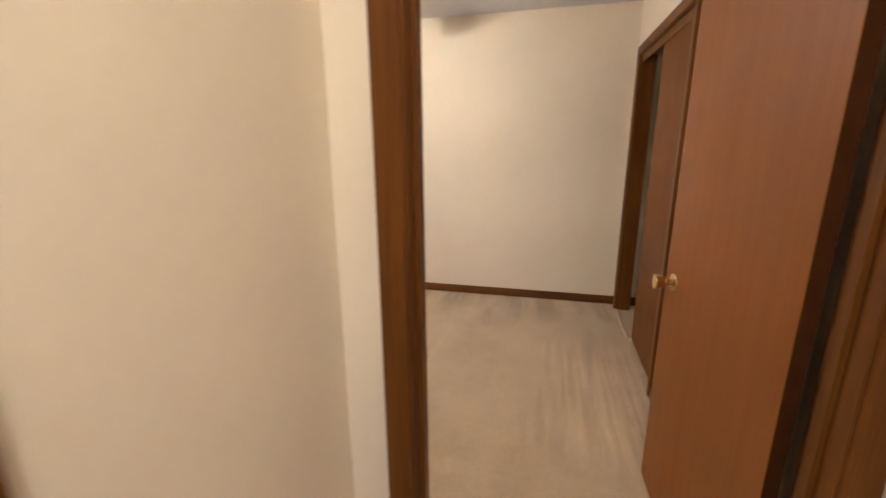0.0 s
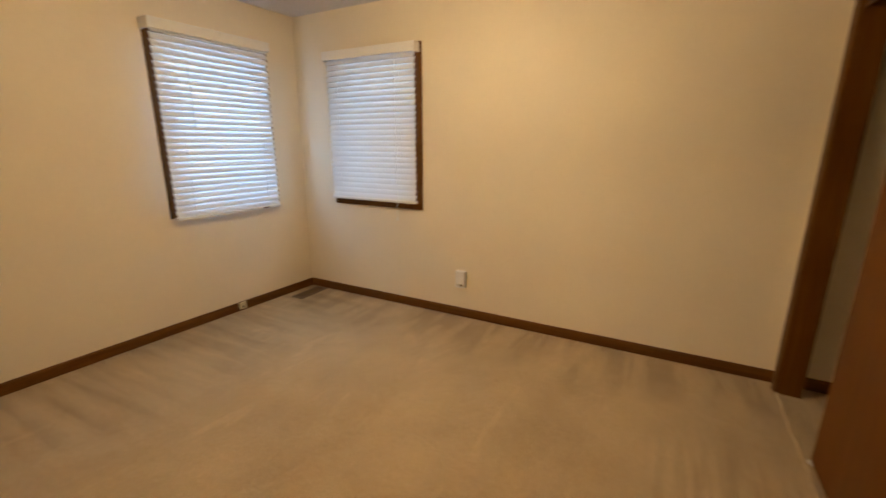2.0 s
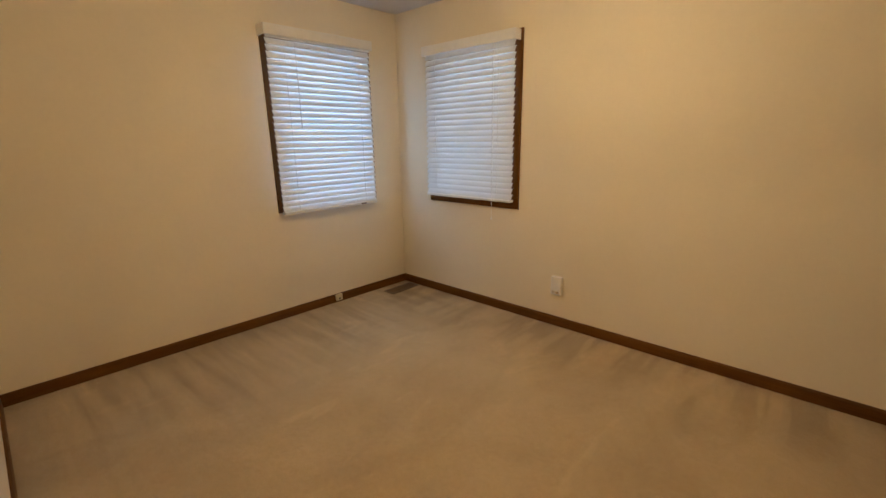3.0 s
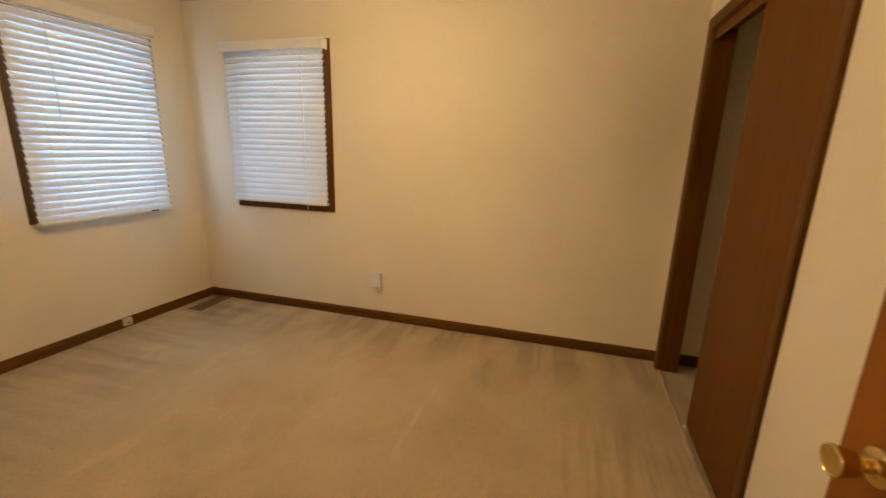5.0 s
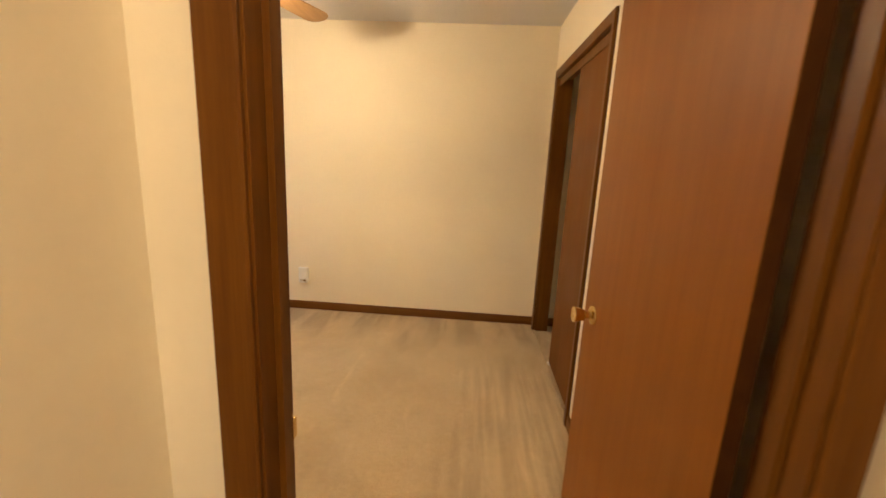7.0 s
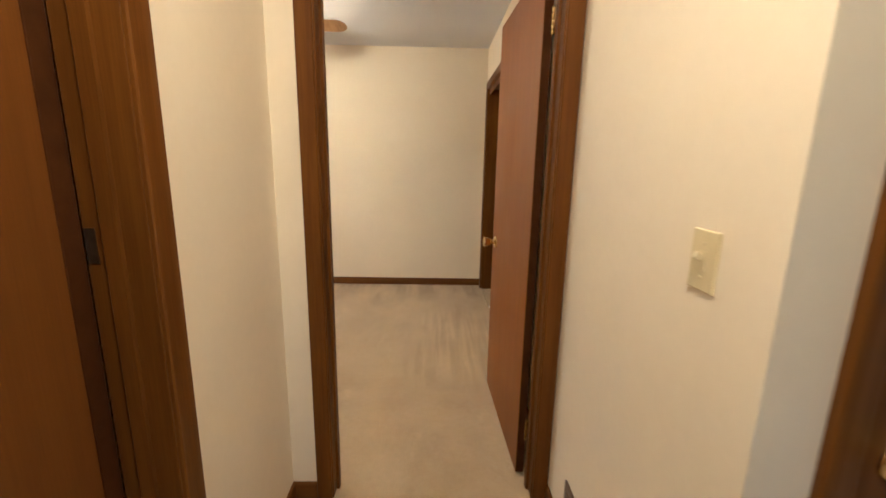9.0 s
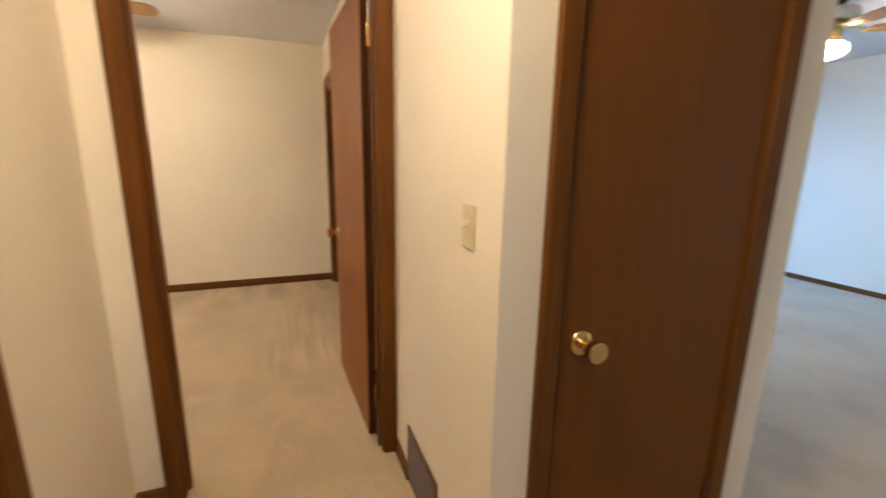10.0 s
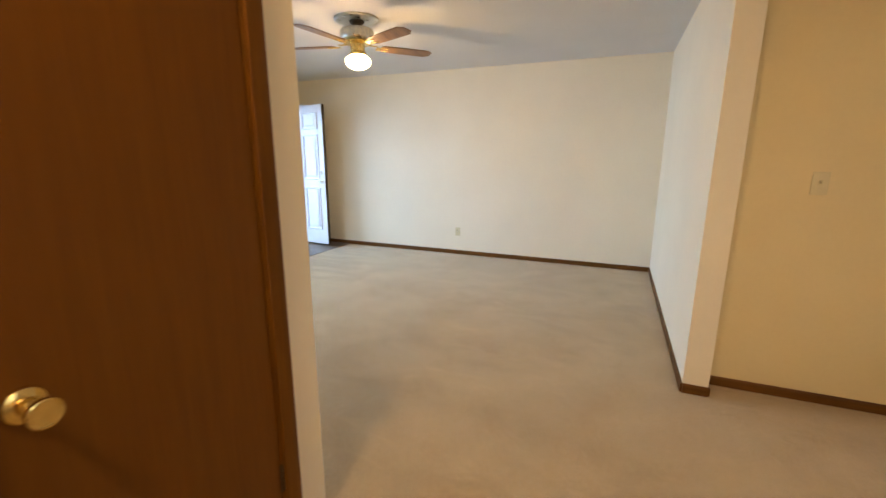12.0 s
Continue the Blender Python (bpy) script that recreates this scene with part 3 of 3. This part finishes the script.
box(bm, (0.771, 0.014, 1.088), (0.779, 0.028, 1.112), 0.002, MF)
part("deadbolt", bm, NICKEL, FD, "nickel deadbolt with a thumb turn", 35)
knob(MF @ pose(0.775, 0, 0.97, -90, 0, 0), FD, NICKEL)
bm = boxes([((-0.004, -0.044, z - 0.05), (0.001, 0.002, z + 0.05)) for z in (0.25, 1.03, 1.85)], 0.001, MF)
part("hinge", bm, NICKEL, FD)
M5 = facing((0, NORTH, 0), (1, 0, 0), (0, -1, 0))
doorway("door_frame_entry", M5, 5.14, 5.98, 2.04, 0.15, "wooden frame round the front doorway", False)
bm = bmesh.new()
box(bm, (5.12, NORTH, 0.0), (6.0, NORTH + 0.15, 0.02), 0.004)
setting("threshold", bm, DARK_METAL, "dark metal threshold of the front doorway", "threshold")
bm = bmesh.new()
box(bm, (5.05, 3.46, 0.0), (EAST - 0.011, NORTH - 0.011, 0.006), 0.002)
setting("entry_floor", bm, VINYL, "brown vinyl entry floor inside the front door", "vinyl floor")


# ---- windows and blinds ----
def window_unit(name, m, u0, u1, z0, z1, label, depth=0.15):
    th = thing(name, m @ Vector((u0, 0, z0)), label, "window", "structure")
    bm = bmesh.new()
    sweep(bm, m, [(0.0, 0.0), (0.0, 0.012), (0.008, 0.016), (0.040, 0.018), (0.052, 0.014), (0.055, 0.0)], [(u0, z0), (u0, z1), (u1, z1), (u1, z0)], True)
    part("window_casing", bm, TRIM_WOOD, th, "dark-stained wooden window casing", 30)
    bm = bmesh.new()
    sweep(bm, m, [(0.0, 0.0), (0.0, -depth), (-0.018, -depth), (-0.018, 0.0)], [(u0, z0), (u0, z1), (u1, z1), (u1, z0)], True)
    part("window_jamb", bm, TRIM_WOOD, th)
    zm = (z0 + z1) / 2
    for k, (za, zb, y) in enumerate(((z0 + 0.018, zm + 0.02, -0.075), (zm - 0.02, z1 - 0.018, -0.110))):
        bm = bmesh.new()
        sweep(bm, m, [(0.0, y - 0.015), (0.0, y + 0.015), (-0.030, y + 0.015), (-0.034, y + 0.006), (-0.034, y - 0.015)], [(u0 + 0.018, za), (u0 + 0.018, zb), (u1 - 0.018, zb), (u1 - 0.018, za)], True)
        sash = part("sash", bm, ALU, th, "white window sash")
        bm = bmesh.new()
        box(bm, (u0 + 0.045, y - 0.003, za + 0.028), (u1 - 0.045, y + 0.003, zb - 0.028), 0, m)
        pane = part("pane", bm, GLASS, th)
        pane.visible_shadow = False
    return th


def blind(m, u0, u1, ztop, zbot, label, cord_u, wand_u, tilt, tag_u=None):
    """Horizontal blind with a valance in front of the casing; local y points into the room."""
    th = thing("window_blind", m @ Vector(((u0 + u1) / 2, 0, zbot)), label, "blind", "", "bedroom blinds")
    bm = bmesh.new()
    box(bm, (u0 - 0.018, 0.066, ztop - 0.070), (u1 + 0.018, 0.076, ztop), 0.003, m)
    box(bm, (u0 - 0.018, -0.038, ztop - 0.070), (u0 - 0.008, 0.070, ztop), 0.003, m)
    box(bm, (u1 + 0.008, -0.038, ztop - 0.070), (u1 + 0.018, 0.070, ztop), 0.003, m)
    part("valance", bm, WHITE, th, "white moulded valance with returns")
    bm = bmesh.new()
    box(bm, (u0, 0.018, ztop - 0.030), (u1, 0.060, ztop - 0.004), 0.002, m)
    part("head_rail", bm, WHITE, th)
    w = u1 - u0
    bm = bmesh.new()
    n = 8
    top, low = [], []
    for i in range(n + 1):
        s = i / n - 0.5
        y, z = s * 0.050, 0.0030 * (1 - (2 * s) ** 2)
        top.append([bm.verts.new((x, y, z + 0.0014)) for x in (-w / 2, w / 2)])
        low.append([bm.verts.new((x, y, z - 0.0014)) for x in (-w / 2, w / 2)])
    for i in range(n):
        bm.faces.new([top[i][0], top[i][1], top[i + 1][1], top[i + 1][0]])
        bm.faces.new([low[i][0], low[i + 1][0], low[i + 1][1], low[i][1]])
        for e in (0, 1):
            bm.faces.new([top[i][e], top[i + 1][e], low[i + 1][e], low[i][e]])
    bm.faces.new([top[0][0], low[0][0], low[0][1], top[0][1]])
    bm.faces.new([top[n][0], top[n][1], low[n][1], low[n][0]])
    slat = finish(bm, BLIND, "slat", 50)
    pitch = 0.0432
    count = int((ztop - 0.040 - (zbot + 0.030)) / pitch)
    for k in range(count + 1):
        z = zbot + 0.040 + k * pitch
        jit = random.uniform(-0.7, 0.7)
        piece("slat", slat, th, m @ pose((u0 + u1) / 2, 0.040 + random.uniform(-0.0008, 0.0008), z, tilt + jit, random.uniform(-0.06, 0.06), 0))
    bm = bmesh.new()
    box(bm, (u0, 0.016, zbot), (u1, 0.064, zbot + 0.018), 0.004, m)
    rail = part("bottom_rail", bm, WHITE, th, "white bottom rail")
    if tag_u is not None:
        bm = bmesh.new()
        box(bm, (tag_u - 0.028, 0.0635, zbot + 0.004), (tag_u + 0.028, 0.0655, zbot + 0.014), 0.0008, m)
        part("rail_tag", bm, BRONZE_TAG, rail, "small dark red-brown tag")
    for f in (0.14, 0.86):
        for y in (0.0135, 0.0665):
            bm = bmesh.new()
            box(bm, (u0 + f * w - 0.0009, y - 0.0007, zbot + 0.01), (u0 + f * w + 0.0009, y + 0.0007, ztop - 0.05), 0, m)
            part("ladder_cord", bm, WHITE, th)
    if wand_u is not None:
        bm = bmesh.new()
        lathe(bm, [(0, -0.62), (0.003, -0.62), (0.003, -0.05), (0.002, -0.03), (0, -0.03)], m @ pose(wand_u, 0.082, ztop - 0.06), 10)
        part("tilt_wand", bm, BLIND, th, "thin clear tilt wand", 40)
    if cord_u is not None:
        bm = bmesh.new()
        box(bm, (cord_u - 0.0016, 0.0695, zbot - 0.12), (cord_u + 0.0016, 0.0725, ztop - 0.05), 0, m)
        part("lift_cord", bm, WHITE, th)
        bm = bmesh.new()
        lathe(bm, [(0, 0.0), (0.003, 0.0), (0.008, -0.022), (0.0075, -0.026), (0, -0.026)], m @ pose(cord_u, 0.071, zbot - 0.118), 14)
        part("tassel", bm, WHITE, th, "small white cord tassel", 35)
    return th


MW1 = facing((WEST, 0, 0), (0, 1, 0), (1, 0, 0))
askew(window_unit("window_1", MW1, W1[0], W1[1], W1[2], W1[3], "double-hung window in dark wood behind a white blind"))
askew(blind(MW1 @ pose(0, 0.040, 0), 3.276, 4.128, 2.160, 0.848, "white faux-wood horizontal blind, slats tilted shut", None, 3.47, -61, 3.985))
MW2 = facing((0, NORTH, 0), (1, 0, 0), (0, -1, 0))
window_unit("window_3", facing((0, NORTH, 0), (1, 0, 0), (0, -1, 0)), W3[0], W3[1], W3[2], W3[3], "wide living room window in a dark wood casing")
window_unit("window_4", facing((0, BACK, 0), (-1, 0, 0), (0, 1, 0)), -W4[1], -W4[0], W4[2], W4[3], "wide dining room window in a dark wood casing")
window_unit("window_2", MW2, W2[0], W2[1], W2[2], W2[3], "double-hung window in dark wood behind a white blind")
blind(MW2 @ pose(0, 0.014, 0), -2.322, -1.456, 2.112, 0.910, "white faux-wood horizontal blind, slats tilted shut, cord hanging", -1.62, None, -61)


# ---- ceiling fans ----
def ceiling_fan(cx, cy, first, label, glass, bulb_mat, blade_mat, tip, pitch, chains, drop_blade=0.205):
    th = thing("ceiling_fan", (cx, cy, H), label, "ceiling fan", "", "ceiling fans")
    m = pose(cx, cy, H)
    bm = bmesh.new()
    lathe(bm, [(0, 0), (0.185, 0), (0.185, -0.006), (0.175, -0.013), (0.15, -0.015), (0, -0.015)], m, 48)
    part("ceiling_plate", bm, NICKEL, th, "flat round metal ceiling plate", 35)
    bm = bmesh.new()
    lathe(bm, [(0, -0.012), (0.062, -0.012), (0.064, -0.020), (0.055, -0.034), (0.042, -0.040), (0.036, -0.06), (0.036, -0.075), (0, -0.075)], m, 36)
    part("neck", bm, DARK_METAL, th, "dark bronze neck", 35)
    bm = bmesh.new()
    lathe(bm, [(0, -0.070), (0.10, -0.072), (0.128, -0.080), (0.135, -0.090), (0.135, -0.150), (0.131, -0.158), (0.10, -0.170), (0, -0.172)], m, 48)
    body = part("motor_housing", bm, NICKEL, th, "nickel drum motor housing", 35)
    bm = bmesh.new()
    box(bm, (0.134, -0.004, -0.144), (0.1375, 0.004, -0.096), 0.001, None, 1)
    rib = finish(bm, CREAM, "rib")
    for k in range(24):
        ob = new("rib", rib)
        ob.parent = body
        ob.matrix_basis = m @ pose(0, 0, 0, 0, 0, 15 * k)
    bm = bmesh.new()
    lathe(bm, [(0, -0.168), (0.105, -0.168), (0.118, -0.172), (0.122, -0.180), (0.116, -0.188), (0.09, -0.193), (0.062, -0.196), (0.060, -0.225), (0.056, -0.248), (0.062, -0.254), (0.066, -0.262), (0.066, -0.278), (0.063, -0.278), (0.061, -0.266), (0, -0.262)], m, 48)
    part("switch_housing", bm, BRASS, th, "polished brass switch housing", 35)
    bm = bmesh.new()
    lathe(bm, [(0, -0.268), (0.058, -0.268), (0.058, -0.275), (0.075, -0.287), (0.096, -0.302), (0.104, -0.320), (0.102, -0.342), (0.085, -0.364), (0.055, -0.380), (0.02, -0.387), (0, -0.388)], m, 40)
    part("globe", bm, glass, th, "lit white frosted glass globe", 45)
    bm = bmesh.new()
    lathe(bm, [(0, -0.268), (0.016, -0.270), (0.016, -0.288), (0.026, -0.298), (0.036, -0.314), (0.036, -0.328), (0.026, -0.344), (0.010, -0.352), (0, -0.353)], m, 20)
    part("bulb", bm, bulb_mat, th, "lit light bulb", 45)
    for k in range(5):
        a = first + 72 * k
        r = m @ pose(0, 0, -drop_blade, 0, 0, a) @ pose(0, 0, 0, pitch, 0, 0)
        bm = bmesh.new()
        pts = [(0.20, 0.045), (0.23, 0.058), (0.40, 0.066), *tip]
        outline = [(x, y) for x, y in pts] + [(x, -y) for x, y in reversed(pts)]
        up = [bm.verts.new(r @ Vector((x, y, 0.003))) for x, y in outline]
        dn_ = [bm.verts.new(r @ Vector((x, y, -0.003))) for x, y in outline]
        bm.faces.new(up)
        bm.faces.new(dn_[::-1])
        for i in range(len(up)):
            j = (i + 1) % len(up)
            bm.faces.new([up[i], dn_[i], dn_[j], up[j]])
        blade = part("blade", bm, blade_mat, th, "wood-grain fan blade")
        bm = bmesh.new()
        box(bm, (0.085, -0.010, -0.006), (0.17, 0.010, 0.002), 0.002, m @ pose(0, 0, 0.015 - drop_blade, 0, 0, a))
        box(bm, (0.16, -0.030, -0.010), (0.19, 0.030, -0.003), 0.002, r)
        for s in (-1, 1):
            box(bm, (0.185, s * 0.022 - 0.007, -0.010), (0.265, s * 0.022 + 0.007, -0.0035), 0.002, r)
            lathe(bm, [(0, -0.013), (0.005, -0.012), (0.006, -0.009), (0, -0.009)], r @ pose(0.25, s * 0.022, 0), 10)
        part("blade_arm", bm, BRASS, blade, "polished brass blade arm", 35)
    for ang, drop in chains:
        c = m @ pose(0.062 * math.cos(radians(ang + 60)) * 1.75, 0.062 * math.sin(radians(ang + 60)) * 1.75, -0.26)
        bm = bmesh.new()
        for k in range(int(drop / 0.008)):
            lathe(bm, [(0, 0.0018), (0.0014, 0), (0, -0.0018)], c @ pose(0, 0, -k * 0.008), 6)
        lathe(bm, [(0, 0.0), (0.002, -0.003), (0.0040, -0.016), (0.0034, -0.020), (0, -0.022)], c @ pose(0, 0, -drop), 14)
        part("pull_chain", bm, CREAM, th, "beaded pull chain with a small bell end")
    return th


CLIPPED = [(0.615, 0.068), (0.662, 0.034)]
ROUNDED = [(0.55, 0.073)] + [(0.60 + 0.075 * math.sin(radians(a)), 0.074 * math.cos(radians(a))) for a in (0, 15, 30, 45, 60, 72, 84)]
ceiling_fan(4.09, 1.775, -42, "five-blade ceiling fan with brass fittings and lit globe", LIVING_GLOBE, LIVING_BULB, BLADE_WOOD, CLIPPED, -8, ((-128, 0.165), (-118, 0.19)))
ceiling_fan(-0.79, 3.09, 73, "five-blade ceiling fan with brass fittings and lit globe, in the bedroom", GLOBE, BULB, BLADE_OAK, ROUNDED, -11, ((-160, 0.185), (-153, 0.215)), 0.228)

# hall ceiling light
hl = thing("ceiling_light", (0.45, 0.32, H), "lit round flush ceiling light with opal glass", "ceiling light")
bm = bmesh.new()
lathe(bm, [(0, 0), (0.15, 0), (0.152, -0.012), (0.146, -0.02), (0, -0.02)], pose(0.45, 0.32, H), 40)
part("base", bm, BRASS, hl, "brass base ring", 35)
bm = bmesh.new()
lathe(bm, [(0, -0.02), (0.135, -0.02), (0.132, -0.05), (0.11, -0.085), (0.06, -0.105), (0, -0.11)], pose(0.45, 0.32, H), 40)
part("diffuser", bm, HALL_GLOBE, hl, "lit opal glass dome", 45)


# ---- small fixtures ----
def plate(name, m, w, h, mat, label, category, kind):
    """Wall plate in the frame m: local y out of the wall, centred at the origin."""
    th = thing(name, m @ Vector((0, 0, 0)), label, category)
    bm = bmesh.new()
    box(bm, (-w / 2, 0.0, -h / 2), (w / 2, 0.006, h / 2), 0.003, m, 2)
    part("cover_plate", bm, mat, th)
    for z in ((-0.03, 0.03) if kind == "switch" else (0.0,)):
        bm = bmesh.new()
        lathe(bm, [(0, 0.0055), (0.0032, 0.0055), (0.003, 0.0075), (0, 0.008)], m @ pose(0, 0, z, -90, 0, 0), 12)
        part("screw", bm, NICKEL if kind != "switch" else mat, th)
    if kind == "switch":
        bm = bmesh.new()
        box(bm, (-0.0095, 0.005, -0.017), (0.0095, 0.0075, 0.017), 0.001, m)
        part("toggle_frame", bm, mat, th)
        bm = bmesh.new()
        box(bm, (-0.0045, 0.006, -0.009), (0.0045, 0.022, 0.004), 0.002, m @ pose(0, 0, 0.004, 25, 0, 0))
        part("toggle", bm, mat, th)
    if kind == "outlet":
        for z in (-0.0195, 0.0195):
            bm = bmesh.new()
            lathe(bm, [(0, 0.005), (0.0165, 0.005), (0.0165, 0.0072), (0.0155, 0.008), (0, 0.008)], m @ pose(0, 0, z, -90, 0, 0), 24)
            rec = part("receptacle", bm, mat, th, "", 35)
            bm = bmesh.new()
            for x in (-0.0063, 0.0063):
                box(bm, (x - 0.001, 0.0078, z - 0.0005), (x + 0.001, 0.0084, z + 0.0075), 0, m)
            lathe(bm, [(0, 0.0078), (0.0023, 0.0078), (0.0023, 0.0084), (0, 0.0084)], m @ pose(0, 0, z - 0.0075, -90, 0, 0), 10)
            part("slots", bm, DARK, rec)
    return th


plate("light_switch", facing((HALL_E, 0.755, 1.184), (0, -1, 0), (-1, 0, 0)), 0.071, 0.108, IVORY, "ivory toggle light switch on the hall wall", "light switch", "switch")
plate("light_switch", facing((TAN_X, -1.285, 1.206), (0, -1, 0), (-1, 0, 0)), 0.072, 0.116, IVORY, "ivory toggle light switch on a tan dining wall", "light switch", "switch")
plate("wall_outlet", facing((EAST, 1.660, 0.318), (0, -1, 0), (-1, 0, 0)), 0.072, 0.116, IVORY, "ivory duplex outlet above a baseboard", "outlet", "outlet")

# plug-in unit on the bedroom wall
mo = facing((-1.065, NORTH, 0.325), (1, 0, 0), (0, -1, 0))
th = plate("wall_outlet", mo, 0.076, 0.122, WHITE, "white outlet plate on the bedroom wall", "outlet", "outlet")
th = thing("plug_in_monitor", (-1.065, NORTH - 0.03, 0.325), "white plug-in unit with a small status light", "plug-in unit")
bm = bmesh.new()
box(bm, (-0.042, 0.0085, -0.070), (0.042, 0.040, 0.072), 0.009, mo, 3)
part("case", bm, WHITE, th)
bm = bmesh.new()
box(bm, (-0.026, 0.0395, -0.056), (0.026, 0.0412, -0.036), 0.001, mo)
part("button_strip", bm, NICKEL, th, "grey strip with a status light")

# cable plate on the west baseboard
th = thing("cable_box", (WEST + 0.011, 3.715, 0.045), "small ivory phone jack on the baseboard", "phone jack")
bm = bmesh.new()
box(bm, (WEST + 0.0105, 3.685, 0.018), (WEST + 0.033, 3.745, 0.074), 0.004, None, 2)
part("case", bm, IVORY, th)
bm = bmesh.new()
box(bm, (WEST + 0.0325, 3.708, 0.030), (WEST + 0.0345, 3.722, 0.044), 0.0006)
part("socket", bm, DARK, th)
askew(th)


def register(name, m, w, h, label, n, mat=REGISTER):
    """Air register: flanged frame, dark throat and slats; local x and z span it, local y is out."""
    th = thing(name, m @ Vector((0, 0, 0)), label, "air register")
    bm = bmesh.new()
    sweep(bm, m, [(0.0, 0.001), (0.0, 0.007), (-0.006, 0.009), (-0.026, 0.006), (-0.026, 0.001)], [(-w / 2, -h / 2), (-w / 2, h / 2), (w / 2, h / 2), (w / 2, -h / 2)], True)
    part("frame", bm, mat, th, "", 30)
    bm = bmesh.new()
    box(bm, (-w / 2 + 0.02, 0.0006, -h / 2 + 0.02), (w / 2 - 0.02, 0.0022, h / 2 - 0.02), 0, m)
    part("throat", bm, DARK, th)
    bm = bmesh.new()
    box(bm, (-w / 2 + 0.022, -0.0006, -0.006), (w / 2 - 0.022, 0.0006, 0.006), 0)
    slat = finish(bm, mat, "register_slat")
    for k in range(n):
        z = -h / 2 + 0.03 + (h - 0.06) * k / (n - 1)
        piece("slat", slat, th, m @ pose(0, 0.0055, z, 40, 0, 0))
    return th


# floor register in the bedroom corner
mf = Matrix(((0, 0, 1, -2.575), (1, 0, 0, 4.305), (0, 1, 0, 0.0), (0, 0, 0, 1)))
register("floor_register", mf, 0.33, 0.13, "brown metal floor register set in the carpet", 7)
# return grille low on the hall wall
register("wall_register", facing((HALL_E, 1.125, 0.145), (0, -1, 0), (-1, 0, 0)), 0.345, 0.25, "grey-brown metal wall register above the carpet", 14)

# carpet lip along the sliding closet
bm = bmesh.new()
lip = [(0.0, 0.0), (0.004, 0.009), (0.011, 0.013), (0.019, 0.011), (0.028, 0.0)]
rows = []
for k in range(26):
    y = CLO[0] + 0.01 + k * (CLO[1] - CLO[0] - 0.02) / 25
    off = 0.004 * math.sin(k * 1.7) + 0.003 * math.sin(k * 0.6)
    rows.append([bm.verts.new((BED_E - 0.012 + off + a, y, c * (0.9 + 0.25 * math.sin(k * 2.3)))) for a, c in lip])
for p, q in zip(rows, rows[1:]):
    for i in range(len(lip) - 1):
        bm.faces.new([p[i], p[i + 1], q[i + 1], q[i]])
setting("carpet_edge", bm, CARPET, "tucked beige carpet edge at the closet threshold", "carpet", 40)
